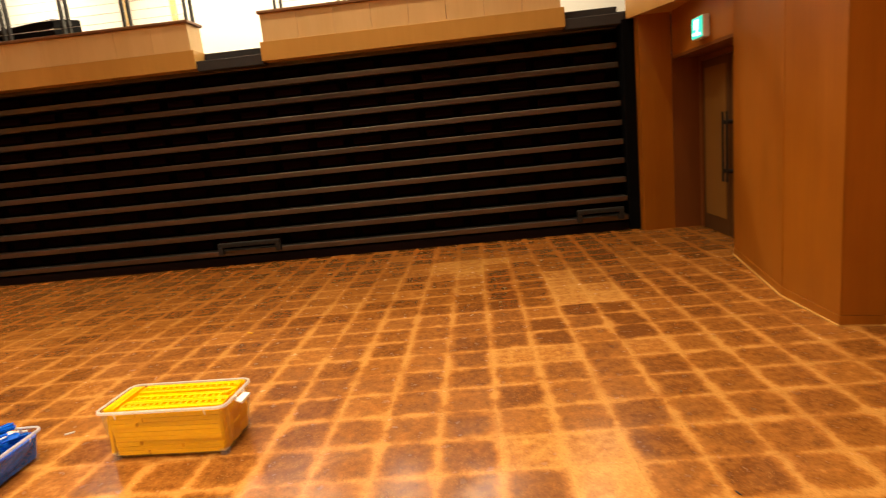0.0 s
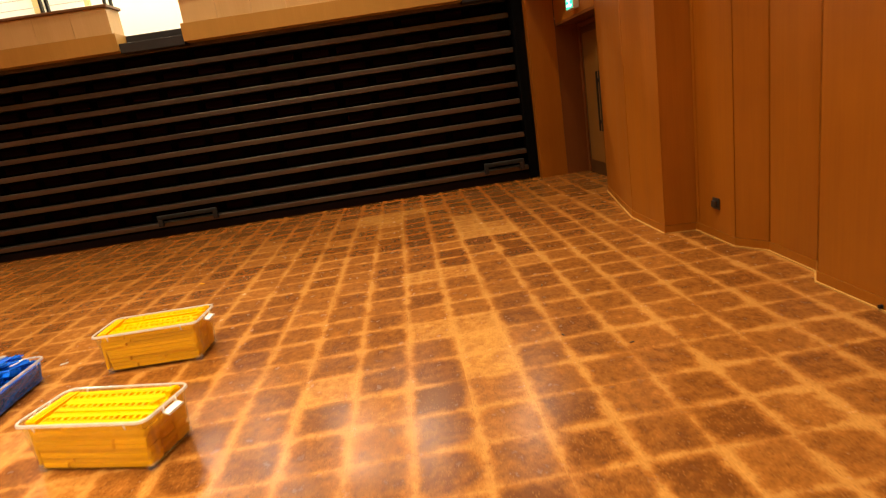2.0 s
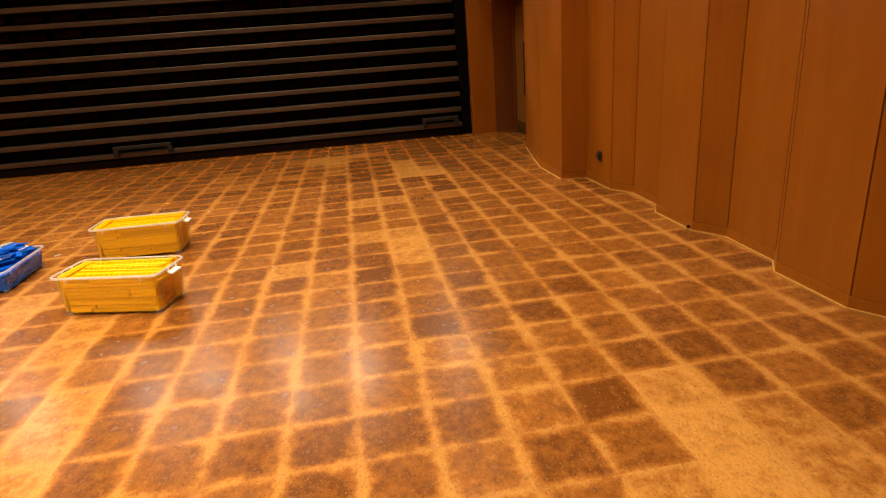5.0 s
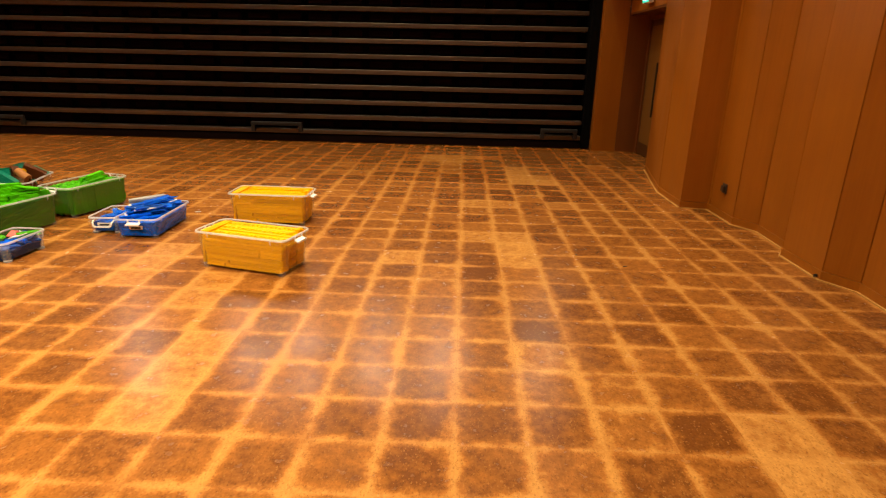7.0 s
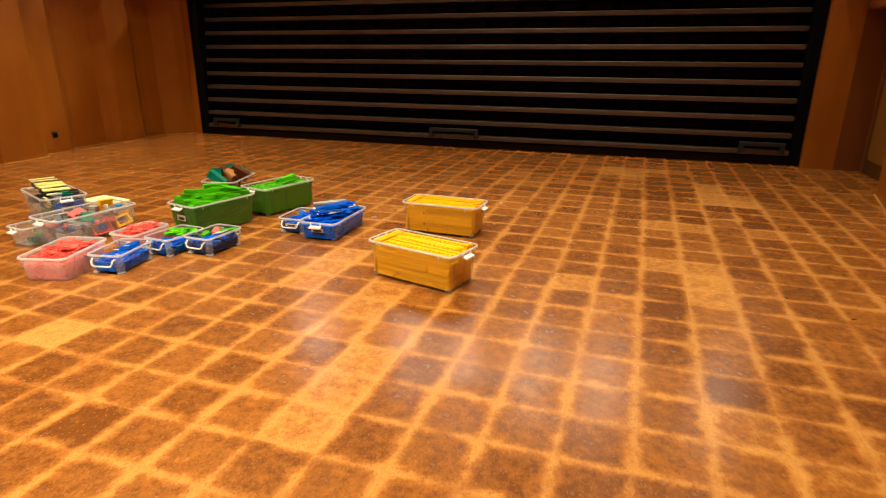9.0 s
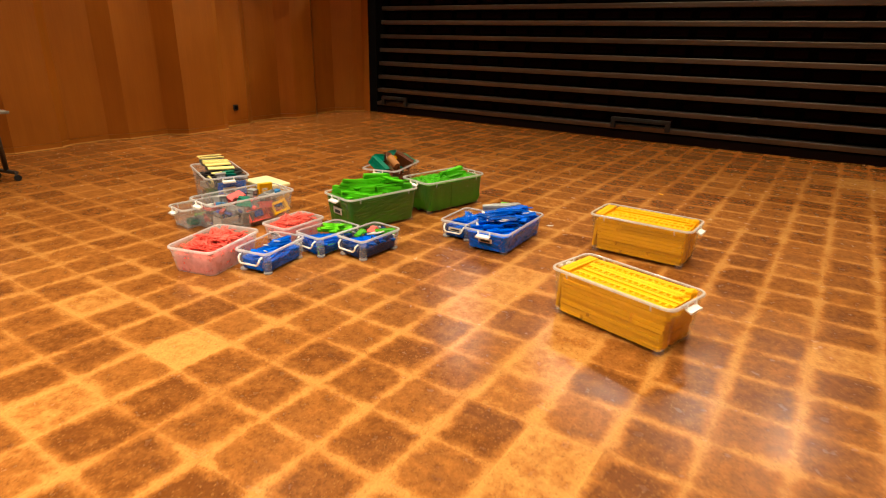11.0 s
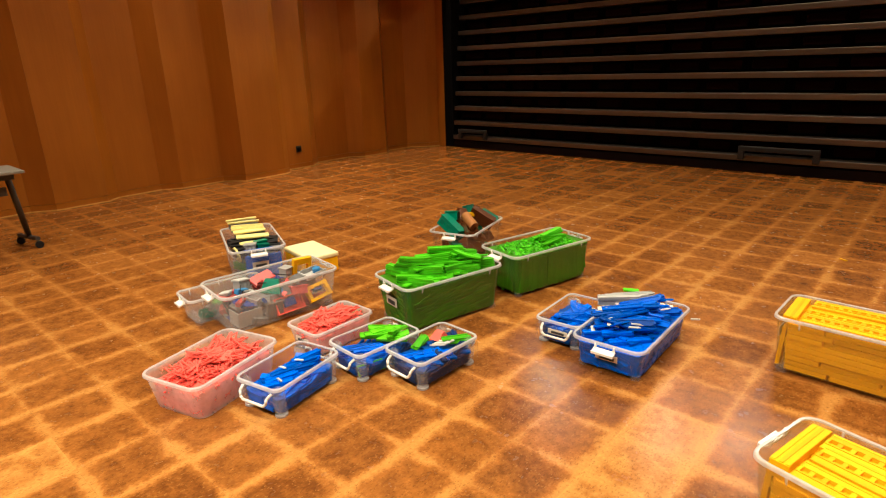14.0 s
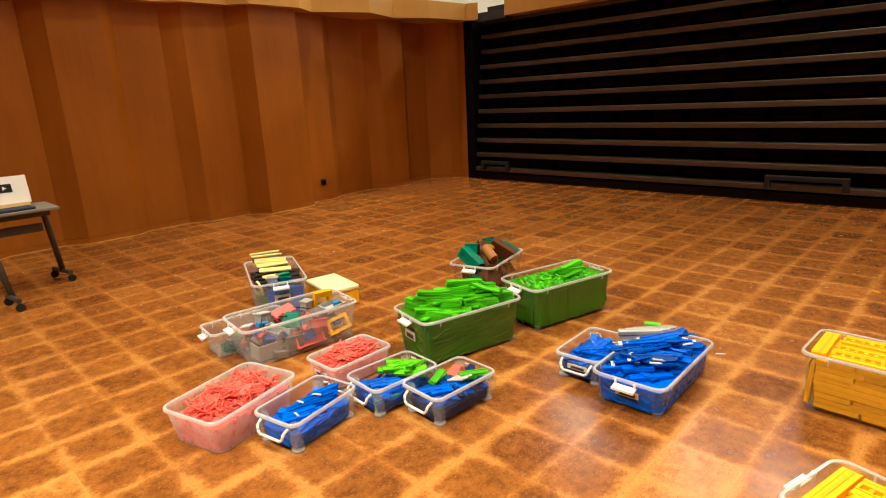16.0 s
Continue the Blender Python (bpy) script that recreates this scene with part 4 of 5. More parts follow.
def plank_mesh(length, width, th):
    """A plain short deck: a flat board with a raised edge and a shallow slot along the middle."""
    bm = bmesh.new()
    h2 = width / 2
    box(bm, -length / 2, length / 2, -h2, h2, 0.0, th * 0.9)
    for y0, y1 in ((-h2, -h2 + 0.012), (-0.009, 0.004), (h2 - 0.016, h2)):
        box(bm, -length / 2 + 0.004, length / 2 - 0.006, y0 + 0.0005, y1 - 0.0005, th * 0.9, th)
    return mesh_of("bridge_deck", bm, YELLOW)


DECK = deck_mesh(0.632, 0.0985, 0.0262, 13)
DECK_TOP = ladder_mesh(0.572, 0.0985, 0.0262, 16)
DECK_X = plank_mesh(0.285, 0.058, 0.0262)
DECK_UP = plank_mesh(0.20, 0.06, 0.018)
DECK_S = deck_mesh(0.086, 0.032, 0.0262, 2)
LAYERS = 10
DECK_LABEL, DECKS = "yellow plastic toy bridge deck with square holes", "yellow bridge decks"
for b, seed in ((B_YELLOW_A, 31), (B_YELLOW_B, 32)):
    x, y, deg, l, w, h = b
    rg = random.Random(seed)
    step = (h - (0.026 if seed == 31 else 0.021)) / LAYERS
    for k in range(LAYERS):
        z = 0.021 + step * k
        top = k == LAYERS - 1
        grow = (0.975 + 0.006 * k) * l / 0.74
        for c in (-1, 0, 1):
            dip = 0.008 if top and c == (-1 if seed == 31 else 0) else 0
            slip = 0.010 if k > 6 else 0.006
            # some layers are one long deck, others a long and a short one end to end
            cut = rg.choice((0.24, 0.3, 0.62, 0.72)) if c and not top and rg.random() < 0.6 else 1.0
            for lo, hi in ((0.0, cut), (cut, 1.0)) if cut < 1 else ((0.0, 1.0),):
                u = (0.036 if top else 0.011) + 0.632 * grow * ((lo + hi) / 2 - 0.5)
                ob = new("bridge_deck", DECK_TOP if top else DECK)
                ob.matrix_basis = inside(x, y, deg, u + rg.uniform(-slip, slip) * (0.4 if cut < 1 else 1), c * 0.1 * w / 0.365 + rg.uniform(-0.004, 0.004), z - dip, rg.uniform(-1.2, 1.2), rg.uniform(-0.5, 0.5), rg.uniform(-0.8, 0.8) * (2.2 if top else 1.0)) @ Matrix.Diagonal((grow * (hi - lo) - (0.006 if cut < 1 else 0), 0.985 + 0.005 * k, step / 0.0275, 1))
                tagged(ob, DECK_LABEL, "toy deck", DECKS)
    ob = new("bridge_deck", DECK_X)
    ob.matrix_basis = inside(x, y, deg, -0.298, 0.004, 0.021 + step * (LAYERS - 1), 0, 0, 91.5)
    tagged(ob, "plain yellow plastic toy deck laid crosswise at one end", "toy deck", DECKS)
    # two boards stand upright between the stacks and the end of the bin
    for v in (-0.105, 0.08):
        ob = new("bridge_deck", DECK_UP)
        ob.matrix_basis = inside(x, y, deg, -0.314 * l / 0.74, v, 0.125, 0, -87, 0)
        tagged(ob, "short yellow plastic toy deck standing upright", "toy deck", DECKS)
    # short pieces laid across the other end on top
    for u, v, z, a in ((0.30, 0.02, -0.004, 70), (0.305, 0.115, 0.0, 100)):
        ob = new("bridge_deck", DECK_S)
        ob.matrix_basis = inside(x, y, deg, u, v, h - 0.022 + z, 0, 4, a)
        tagged(ob, "short yellow plastic toy bridge deck laid across the top", "toy deck", DECKS)

# loose rails: neat leaning stacks, then odd ones on top
def stack(bin_, colour, kind, n, u, v, z, yaw, tilt=(0.0, 0.0), fan=0.0, shift=(0.0, 0.0), seed=0, label=""):
    x, y, deg, l, w, h = bin_
    rg = random.Random(seed)
    for i in range(n):
        ob = new("toy_rail", RAILS[colour][kind if kind < 4 else rg.choice((0, 0, 0, 3))])
        ob.matrix_basis = inside(x, y, deg, u + shift[0] * i + rg.uniform(-0.004, 0.004), v + shift[1] * i + rg.uniform(-0.003, 0.003), z + 0.0098 * i, tilt[0], tilt[1], yaw + fan * i + rg.uniform(-1.8, 1.8))
        tagged(ob, label or "bright green plastic toy rail", "toy rail", colour + " rails")


for args in ((2, 9, -0.19, 0.04, 0.25, -50, (4, 6), 3.0, (0.004, -0.003)), (2, 8, -0.13, -0.06, 0.25, -20, (-5, 3), -3.0, (0.002, 0.003)), (0, 9, -0.02, 0.05, 0.26, -42, (5, -4), 1.5, (0.002, 0.001)),
             (0, 10, 0.07, 0.06, 0.26, -36, (3, 5), 1.0, (0.004, 0.001)), (0, 9, 0.13, -0.03, 0.25, -30, (-4, 4), -1.5, (0.003, -0.001)), (1, 8, 0.20, 0.03, 0.25, -26, (4, 8), 2.0, (0.002, 0.002)),
             (1, 6, 0.05, -0.08, 0.25, -14, (-6, 2), 3.0, (0.0, 0.0)), (1, 6, -0.23, -0.05, 0.245, -38, (2, 8), 4.0, (0.0, 0.0)), (0, 3, 0.07, 0.04, 0.352, -24, (3, 3), 2.0, (0.0, 0.0)), (2, 4, -0.15, 0.0, 0.335, -40, (0, 5), 6.0, (0.0, 0.0)),
             (2, 7, -0.20, 0.09, 0.235, -62, (3, 5), 3.0, (0.003, 0.0)), (2, 6, -0.22, -0.09, 0.235, -35, (-3, 5), -3.0, (0.003, 0.0)), (1, 6, 0.24, -0.08, 0.24, -20, (2, 4), 2.0, (0.0, 0.0)), (1, 7, 0.22, 0.09, 0.24, -33, (2, 4), 2.0, (0.0, 0.0)), (1, 5, 0.12, -0.10, 0.245, -28, (-2, 4), 2.0, (0.0, 0.0))):
    args = (args[0], args[1], args[2] * 1.08, args[3] * 1.1, args[4] + 0.008, *args[5:])
    stack(B_GREEN_A, "green", *args, seed=sum(map(int, (args[1], args[5]))))
for args in ((0, 3, 0.10, 0.06, 0.245, 6, (3, 2), 3.0), (0, 3, 0.14, 0.0, 0.247, -4, (-2, 3), -3.0), (0, 2, 0.08, -0.06, 0.246, 10, (2, 0), 4.0), (0, 3, 0.16, 0.03, 0.268, 4, (2, -3), 5.0)):
    args = (*args[:4], args[4] + 0.022, *args[5:])
    stack(B_GREEN_B, "green", *args, seed=int(args[2] * 100))
scatter_rails(B_GREEN_A, "green", 7, 0.28, 0.335, 44, "bright green plastic toy rail", 0.03, (-28, 26), (0, 1, 2, 2), 9, 0.85)
scatter_rails(B_BLUE_L, "blue", 60, 0.155, 0.195, 41, "blue plastic toy rail with pale ends", 0.035, (-58, 15), (0, 0, 3, 0, 1), 8, 0.72, 48.0)
bl = "blue plastic toy rail with pale ends"
for k in range(15):
    rg = random.Random(500 + k)
    u = -0.22 + 0.44 * (k % 5) / 4
    v = (-0.07, 0.0, 0.075)[k // 5]
    stack(B_BLUE_L, "blue", k % 2, 4 + (k * 3) % 3, u * 0.92, v * 0.95, 0.118 + 0.012 * (k % 3) + (0.02 if 0 < k % 5 < 4 else 0), -47 + rg.uniform(-16, 16), (rg.uniform(-5, 5), rg.uniform(-6, 6)), rg.uniform(-3, 3), (0, 0), k, bl)
for k in range(5):
    stack(B_BLUE_L, "blue", 0, 3, -0.12 + 0.08 * k, 0.02 * (k % 2), 0.185 + 0.006 * (k % 3), -62 + 9 * k, (5, -4 + 2 * k), 5.0, (0, 0), 30 + k, bl)
for k in range(7):
    stack(B_BLUE_M, "blue", (1, 1, 2)[k % 3], 4, -0.06 + 0.02 * k, 0.022 * ((k % 3) - 1), 0.085 + 0.008 * (k % 2), 80 + 23 * k, (5 * ((k % 3) - 1), 6 * ((k % 2) - 0.5)), 8.0, (0, 0), 50 + k, "blue curved plastic toy rail")
for k in range(6):
    stack(B_BLUE_S, "blue", (1, 3, 1)[k % 3] if k % 3 != 1 else 1, 4, -0.11 + 0.045 * k, 0.02 * ((k % 3) - 1), 0.075 + 0.004 * k, -52 + 8 * (k % 3), (3, -5), 4.0, (0.003, 0), 70 + k, "blue plastic toy rail")
    if k % 2:
        continue
    tip = new("rail_joiner", mesh_of("rail_joiner", rail_bm(0.034, 0.009, 0.005), WHITETOY))
    tip.matrix_basis = inside(*B_BLUE_S[:3], -0.09 + 0.04 * k, 0.03 * ((k % 3) - 1), 0.119 + 0.004 * k, 3, 2, 70 + 9 * k)
    tagged(tip, "small white plastic rail joiner lying on blue rails", "toy joiner", "white joiners")
for k in range(9):
    rg = random.Random(700 + k)
    tip = new("rail_joiner", mesh_of("rail_joiner", rail_bm(0.045, 0.010, 0.005), WHITETOY))
    tip.matrix_basis = inside(*B_BLUE_L[:3], rg.uniform(-0.22, 0.22), rg.uniform(-0.11, 0.1), 0.20 + 0.02 * rg.random(), rg.uniform(-8, 8), rg.uniform(-8, 8), -58 + rg.uniform(-22, 22))
    tagged(tip, "small white plastic rail joiner lying on blue rails", "toy joiner", "white joiners")
for k in range(4):
    stack(B_MIX_A, "blue", 1, 4, -0.12 + 0.028 * k, 0.05 - 0.03 * k, 0.070, -48 + 9 * (k % 3), (14, -4), 3.0, (0.002, 0), 80 + k, "blue plastic toy rail")
    stack(B_MIX_B, "blue", 1, 4, -0.11 + 0.03 * k, 0.045 - 0.03 * k, 0.076, -50 + 11 * (k % 3), (12, -4), 4.0, (0, 0), 95 + k, "blue plastic toy rail")
stack(B_MIX_A, "green", 1, 3, -0.10, -0.085, 0.03, -10, (70, 0), 0.0, seed=6)


def switch_mesh():
    """A forked rail: a straight and a curved arm from one foot, each with two raised edges."""
    bm = bmesh.new()
    for bend in (0.0, 6.5):
        m = pose(-0.085, 0, 0.0008 if bend else 0)
        for i in range(6):
            for y0, y1, z1 in ((-0.019, 0.019, 0.010), (-0.019, -0.015, 0.0135), (0.015, 0.019, 0.0135)):
                box(bm, 0.0, 0.029, y0, y1, 0.0 if z1 < 0.012 else 0.0101, z1, m)
            m = m @ pose(0.0284, 0, 0, 0, 0, bend)
    return mesh_of("toy_switch", bm, toy("lime_toy_plastic", (0.14, 0.66, 0.006), 0.35, 0.2, 0.7))


SWITCH = switch_mesh()
for u, v, z, turn in ((0.035, 0.035, 0.104, (9, 6, -28)), (0.055, 0.02, 0.117, (6, 3, -22)), (0.115, -0.015, 0.112, (-14, 5, 38)), (0.135, -0.03, 0.126, (-9, 8, 24)), (0.07, -0.055, 0.108, (12, -4, -64)), (0.10, 0.045, 0.122, (-6, -6, 150))):
    ob = new("toy_switch", SWITCH)
    ob.matrix_basis = inside(*B_MIX_A[:3], u, v, z + 0.012, turn[0] * 1.5, turn[1] * 1.5, turn[2])
    tagged(ob, "bright green forked plastic toy rail", "toy rail", "green rails")
stack(B_MIX_B, "green", 1, 3, 0.13, -0.04, 0.112, -38, (8, 2), 5.0, seed=3)
stack(B_MIX_B, "green", 1, 2, 0.0, 0.085, 0.112, 20, (12, 2), 9.0, seed=4)
for k, (u, v, a) in enumerate(((0.06, 0.02, 30), (0.14, 0.06, -20), (-0.02, -0.08, 70), (0.09, -0.09, 10), (0.16, 0.0, 55))):
    ob = new("toy_bracket", mesh_of("toy_bracket", rail_bm(0.09, 0.03, 0.014), NAVY))
    ob.matrix_basis = inside(*B_MIX_B[:3], u, v, 0.088 + 0.006 * k, 12, -10, a)
    tagged(ob, "dark navy plastic bracket among mixed toys", "toy part", "navy brackets")

# ---- other toy parts ----
def toy_shape(kind, a, b, c):
    bm = bmesh.new()
    if kind == "block":
        box(bm, -a / 2, a / 2, -b / 2, b / 2, 0, c)
        rounded(bm, 0.004)
    elif kind == "frame":
        t = 0.022
        box(bm, -a / 2, a / 2, -b / 2, -b / 2 + t, 0, c)
        box(bm, -a / 2, a / 2, b / 2 - t, b / 2, 0, c)
        box(bm, -a / 2, -a / 2 + t, -b / 2 + t, b / 2 - t, 0, c)
        box(bm, a / 2 - t, a / 2, -b / 2 + t, b / 2 - t, 0, c)
    elif kind == "tray":
        t = 0.006
        box(bm, -a / 2, a / 2, -b / 2, b / 2, 0, t)
        box(bm, -a / 2, a / 2, -b / 2, -b / 2 + t, t, c)
        box(bm, -a / 2, a / 2, b / 2 - t, b / 2, t, c)
        box(bm, -a / 2, -a / 2 + t, -b / 2 + t, b / 2 - t, t, c)
        box(bm, a / 2 - t, a / 2, -b / 2 + t, b / 2 - t, t, c * 0.7)
    elif kind == "arch":
        box(bm, -a / 2, a / 2, -b / 2, b / 2, c * 0.72, c)
        box(bm, -a / 2, -a / 2 + 0.025, -b / 2, b / 2, 0, c * 0.72)
        box(bm, a / 2 - 0.025, a / 2, -b / 2, b / 2, 0, c * 0.72)
    elif kind == "wedge":
        v = box(bm, -a / 2, a / 2, -b / 2, b / 2, 0, c)
        for q in v[4:]:
            q.co.x = q.co.x * 0.25 + 0.1 * a
            q.co.y *= 0.7
        rounded(bm, 0.004)
    elif kind == "ridged":
        box(bm, -a / 2, a / 2, -b / 2, b / 2, 0, c * 0.6)
        for i in range(7):
            u = -a / 2 + a * (i + 0.5) / 7
            box(bm, u - a * 0.035, u + a * 0.035, -b / 2, b / 2, c * 0.6, c)
    elif kind == "drum":
        tube(bm, (-a / 2, 0, c / 2), (a / 2, 0, c / 2), c / 2, 16)
    elif kind == "house":
        box(bm, -a / 2, a / 2, -b / 2, b / 2, 0, c)
        for s in (-1, 1):
            for i in range(3):
                u = -a / 2 + a * (i + 0.5) / 3
                box(bm, u - a * 0.09, u + a * 0.09, s * b / 2 - 0.002, s * b / 2 + 0.002, c * 0.3, c * 0.75)
        box(bm, -a / 2 - 0.006, a / 2 + 0.006, -b / 2 - 0.006, b / 2 + 0.006, c, c + 0.008)
    return bm


def put(bin_, kind, size, material, at, turn, label, name="toy_part", group=""):
    ob = new(name, mesh_of(name, toy_shape(kind, *size), material))
    ob.matrix_basis = inside(*bin_[:3], *at, *turn)
    return tagged(ob, label, "toy part", group)


# stations in the far bin
rg = random.Random(77)
for k in range(24):
    m = (DARKTOY, GREYTOY, PALEGREY, DARKTOY, GREEN_DARK)[k % 5]
    put(B_ODD_A, ("house", "block", "frame")[k % 3], (0.13, 0.075, 0.055), m, (-0.25 + 0.095 * (k % 6), -0.09 + 0.06 * (k // 6), 0.03 + 0.062 * (k % 3)), (0, 0, 10 * (k % 5)), "dark toy station body in a clear bin", "toy_station", "toy stations")
for k in range(12):
    put(B_ODD_A, "house", (0.075, 0.05, 0.045), (DARKTOY, TEAL, PALEGREY, DARKTOY)[k % 4], (-0.26 + 0.055 * (k // 4), -0.12 + 0.08 * (k % 4), 0.222 + 0.012 * (k % 3)), (rg.uniform(-8, 8), rg.uniform(-8, 8), 90 + rg.uniform(-20, 20)), "dark toy station body in a clear bin", "toy_station", "toy stations")
for u, v, z, tip, yaw, wide in ((-0.185, -0.01, 0.275, 12, 9, 0.055), (-0.11, 0.0, 0.305, 7, -4, 0.062), (-0.045, 0.01, 0.328, 9, 5, 0.045), (0.02, 0.015, 0.342, 8, -6, 0.085), (0.095, 0.03, 0.366, 6, 3, 0.022), (0.14, 0.04, 0.378, 4, 10, 0.02)):
    put(B_ODD_A, "ridged" if wide > 0.08 else "block", (wide, 0.225, 0.013), CREAM, (u, v, z), (2, -tip, yaw), "cream plastic station roof laid on dark bodies", "station_roof", "station roofs")
    put(B_ODD_A, "house", (wide * 0.8, 0.19, 0.05), (DARKTOY, GREYTOY)[u > 0], (u, v, z - 0.062), (2, -tip, yaw), "dark toy station body under a cream roof", "toy_station", "toy stations")
put(B_ODD_A, "block", (0.016, 0.24, 0.20), BLUE, (-0.312, -0.03, 0.03), (0, -5, 0), "deep blue plastic plate upright in a clear bin", "toy_plate")
put(B_ODD_A, "block", (0.03, 0.24, 0.012), BLUE, (-0.315, -0.03, 0.258), (0, -4, 0), "blue plastic bar across the bin end", "toy_bar")
put(B_ODD_A, "frame", (0.10, 0.08, 0.03), PALEGREY, (-0.28, -0.12, 0.235), (10, 12, 30), "pale grey toy frame on dark bodies", "toy_surround")
bm = bmesh.new()
tube(bm, (0, 0, -0.006), (0, 0, 0.006), 0.055, 24)
d = part("toy_disc", bm, CREAM)
d.matrix_basis = inside(*B_ODD_A[:3], -0.27, 0.135, 0.235, 78, 0, 12)
tagged(d, "cream plastic disc leaning in the bin", "toy part")

# mixed parts in the long bin
MIXED = ((PALEGREY, "pale grey"), (PINKRED, "red"), (GREYTOY, "grey"), (PALEGREY, "pale grey"), (PINKRED, "red"), (GREYTOY, "grey"), (DARKTOY, "black"), (BLUE_DARK, "blue"))
kinds = ("tray", "frame", "arch", "block", "house", "wedge")
for k in range(30):
    m, c = MIXED[(k * 3) % 8]
    put(B_ODD_B, kinds[k % 6], (rg.uniform(0.10, 0.17), rg.uniform(0.06, 0.10), rg.uniform(0.035, 0.055)), m, (rg.uniform(-0.24, 0.24), rg.uniform(-0.10, 0.10), 0.026 + 0.045 * (k // 11)), (rg.uniform(-18, 18), rg.uniform(-18, 18), rg.uniform(0, 180)), c + " plastic toy part in a jumbled bin", "toy_part", "mixed toy parts")
SMALL = ((PALEGREY, "pale grey"), (PINKRED, "red"), (SKY, "light blue"), (GREYTOY, "grey"), (BLUE_DARK, "blue"), (PINKRED, "red"), (DARKTOY, "black"))
for k in range(30):
    m, c = SMALL[k % 7]
    put(B_ODD_B, kinds[(k * 5) % 6], (rg.uniform(0.04, 0.09), rg.uniform(0.015, 0.04), rg.uniform(0.012, 0.03)), m, (rg.uniform(-0.27, 0.12), rg.uniform(-0.13, 0.13), rg.uniform(0.10, 0.175)), (rg.uniform(-35, 35), rg.uniform(-35, 35), rg.uniform(0, 180)), "small " + c + " toy part among larger parts", "toy_part", "mixed toy parts")
# what stands against the near wall, then what lies on top
put(B_ODD_B, "tray", (0.15, 0.12, 0.09), PALEGREY, (-0.21, -0.075, 0.022), (0, 0, 4), "large pale grey toy box against the bin wall", "toy_box")
put(B_ODD_B, "house", (0.10, 0.03, 0.085), GREYTOY, (-0.06, -0.135, 0.03), (0, 4, 3), "grey plastic toy wall against the bin side", "toy_wall")
put(B_ODD_B, "tray", (0.19, 0.10, 0.035), RED, (0.04, -0.118, 0.075), (62, 0, 5), "red plastic toy tray against the bin wall", "toy_tray")
put(B_ODD_B, "block", (0.08, 0.05, 0.02), BLUE_DARK, (0.04, -0.130, 0.09), (62, 0, 5), "deep blue toy block in a red tray", "toy_block")
put(B_ODD_B, "frame", (0.16, 0.10, 0.028), YELLOW, (0.24, -0.120, 0.10), (58, -6, 8), "yellow plastic toy frame against the bin wall", "toy_surround")
put(B_ODD_B, "block", (0.06, 0.04, 0.03), BLUE_DARK, (0.24, -0.10, 0.11), (40, 0, 8), "deep blue toy block behind a yellow frame", "toy_block")
put(B_ODD_B, "wedge", (0.22, 0.12, 0.075), GREYTOY, (0.14, -0.055, 0.135), (10, -6, 6), "grey plastic toy slope across the bin", "toy_slope")
put(B_ODD_B, "tray", (0.15, 0.10, 0.035), PALEGREY, (0.25, -0.06, 0.192), (4, -3, 10), "pale grey toy station tray in the bin", "toy_tray")
put(B_ODD_B, "drum", (0.05, 0.05, 0.05), SKY, (0.26, -0.06, 0.205), (0, 82, 12), "light blue toy drum in a grey tray", "toy_drum")
put(B_ODD_B, "wedge", (0.14, 0.12, 0.07), TEAL, (-0.02, -0.03, 0.155), (8, 5, 60), "teal plastic toy slope in the bin", "toy_slope")
put(B_ODD_B, "block", (0.15, 0.08, 0.016), PINKRED, (-0.02, 0.09, 0.20), (22, -8, 12), "flat red plastic toy plate in the bin", "toy_plate")
put(B_ODD_B, "arch", (0.13, 0.03, 0.14), YELLOW, (0.26, 0.125, 0.125), (8, 4, 4), "yellow plastic toy arch in the bin", "toy_arch")
put(B_ODD_B, "house", (0.07, 0.05, 0.05), PALEGREY, (0.15, 0.12, 0.17), (6, 4, 30), "small pale grey toy booth in the bin", "toy_booth")
put(B_ODD_B, "house", (0.08, 0.06, 0.07), PALEGREY, (-0.15, 0.10, 0.15), (-6, 8, 20), "small pale grey toy booth in the bin", "toy_booth")
put(B_ODD_B, "frame", (0.13, 0.09, 0.022), PINKRED, (-0.24, 0.06, 0.15), (5, 3, 15), "red plastic toy frame in the bin", "toy_surround")
for k, (u, v, z, tip, yaw) in enumerate(((-0.21, -0.03, 0.195, -32, 60), (0.08, 0.03, 0.215, -10, 150), (-0.06, 0.0, 0.205, 14, 100))):
    put(B_ODD_B, "block", (0.11, 0.006, 0.006), DARKTOY, (u, v, z), (0, tip, yaw), "thin black toy stick on jumbled parts", "toy_stick", "black sticks")
for k in range(7):
    put(B_ODD_C, kinds[k % 6], (0.09, 0.06, 0.04), (TEAL, GREYTOY, GREEN)[k % 3], (-0.14 + 0.05 * k, 0.05 * ((k % 3) - 1), 0.026), (0, 5, 30 * k), "green or grey toy part in a nearly empty bin", "toy_part", "mixed toy parts")

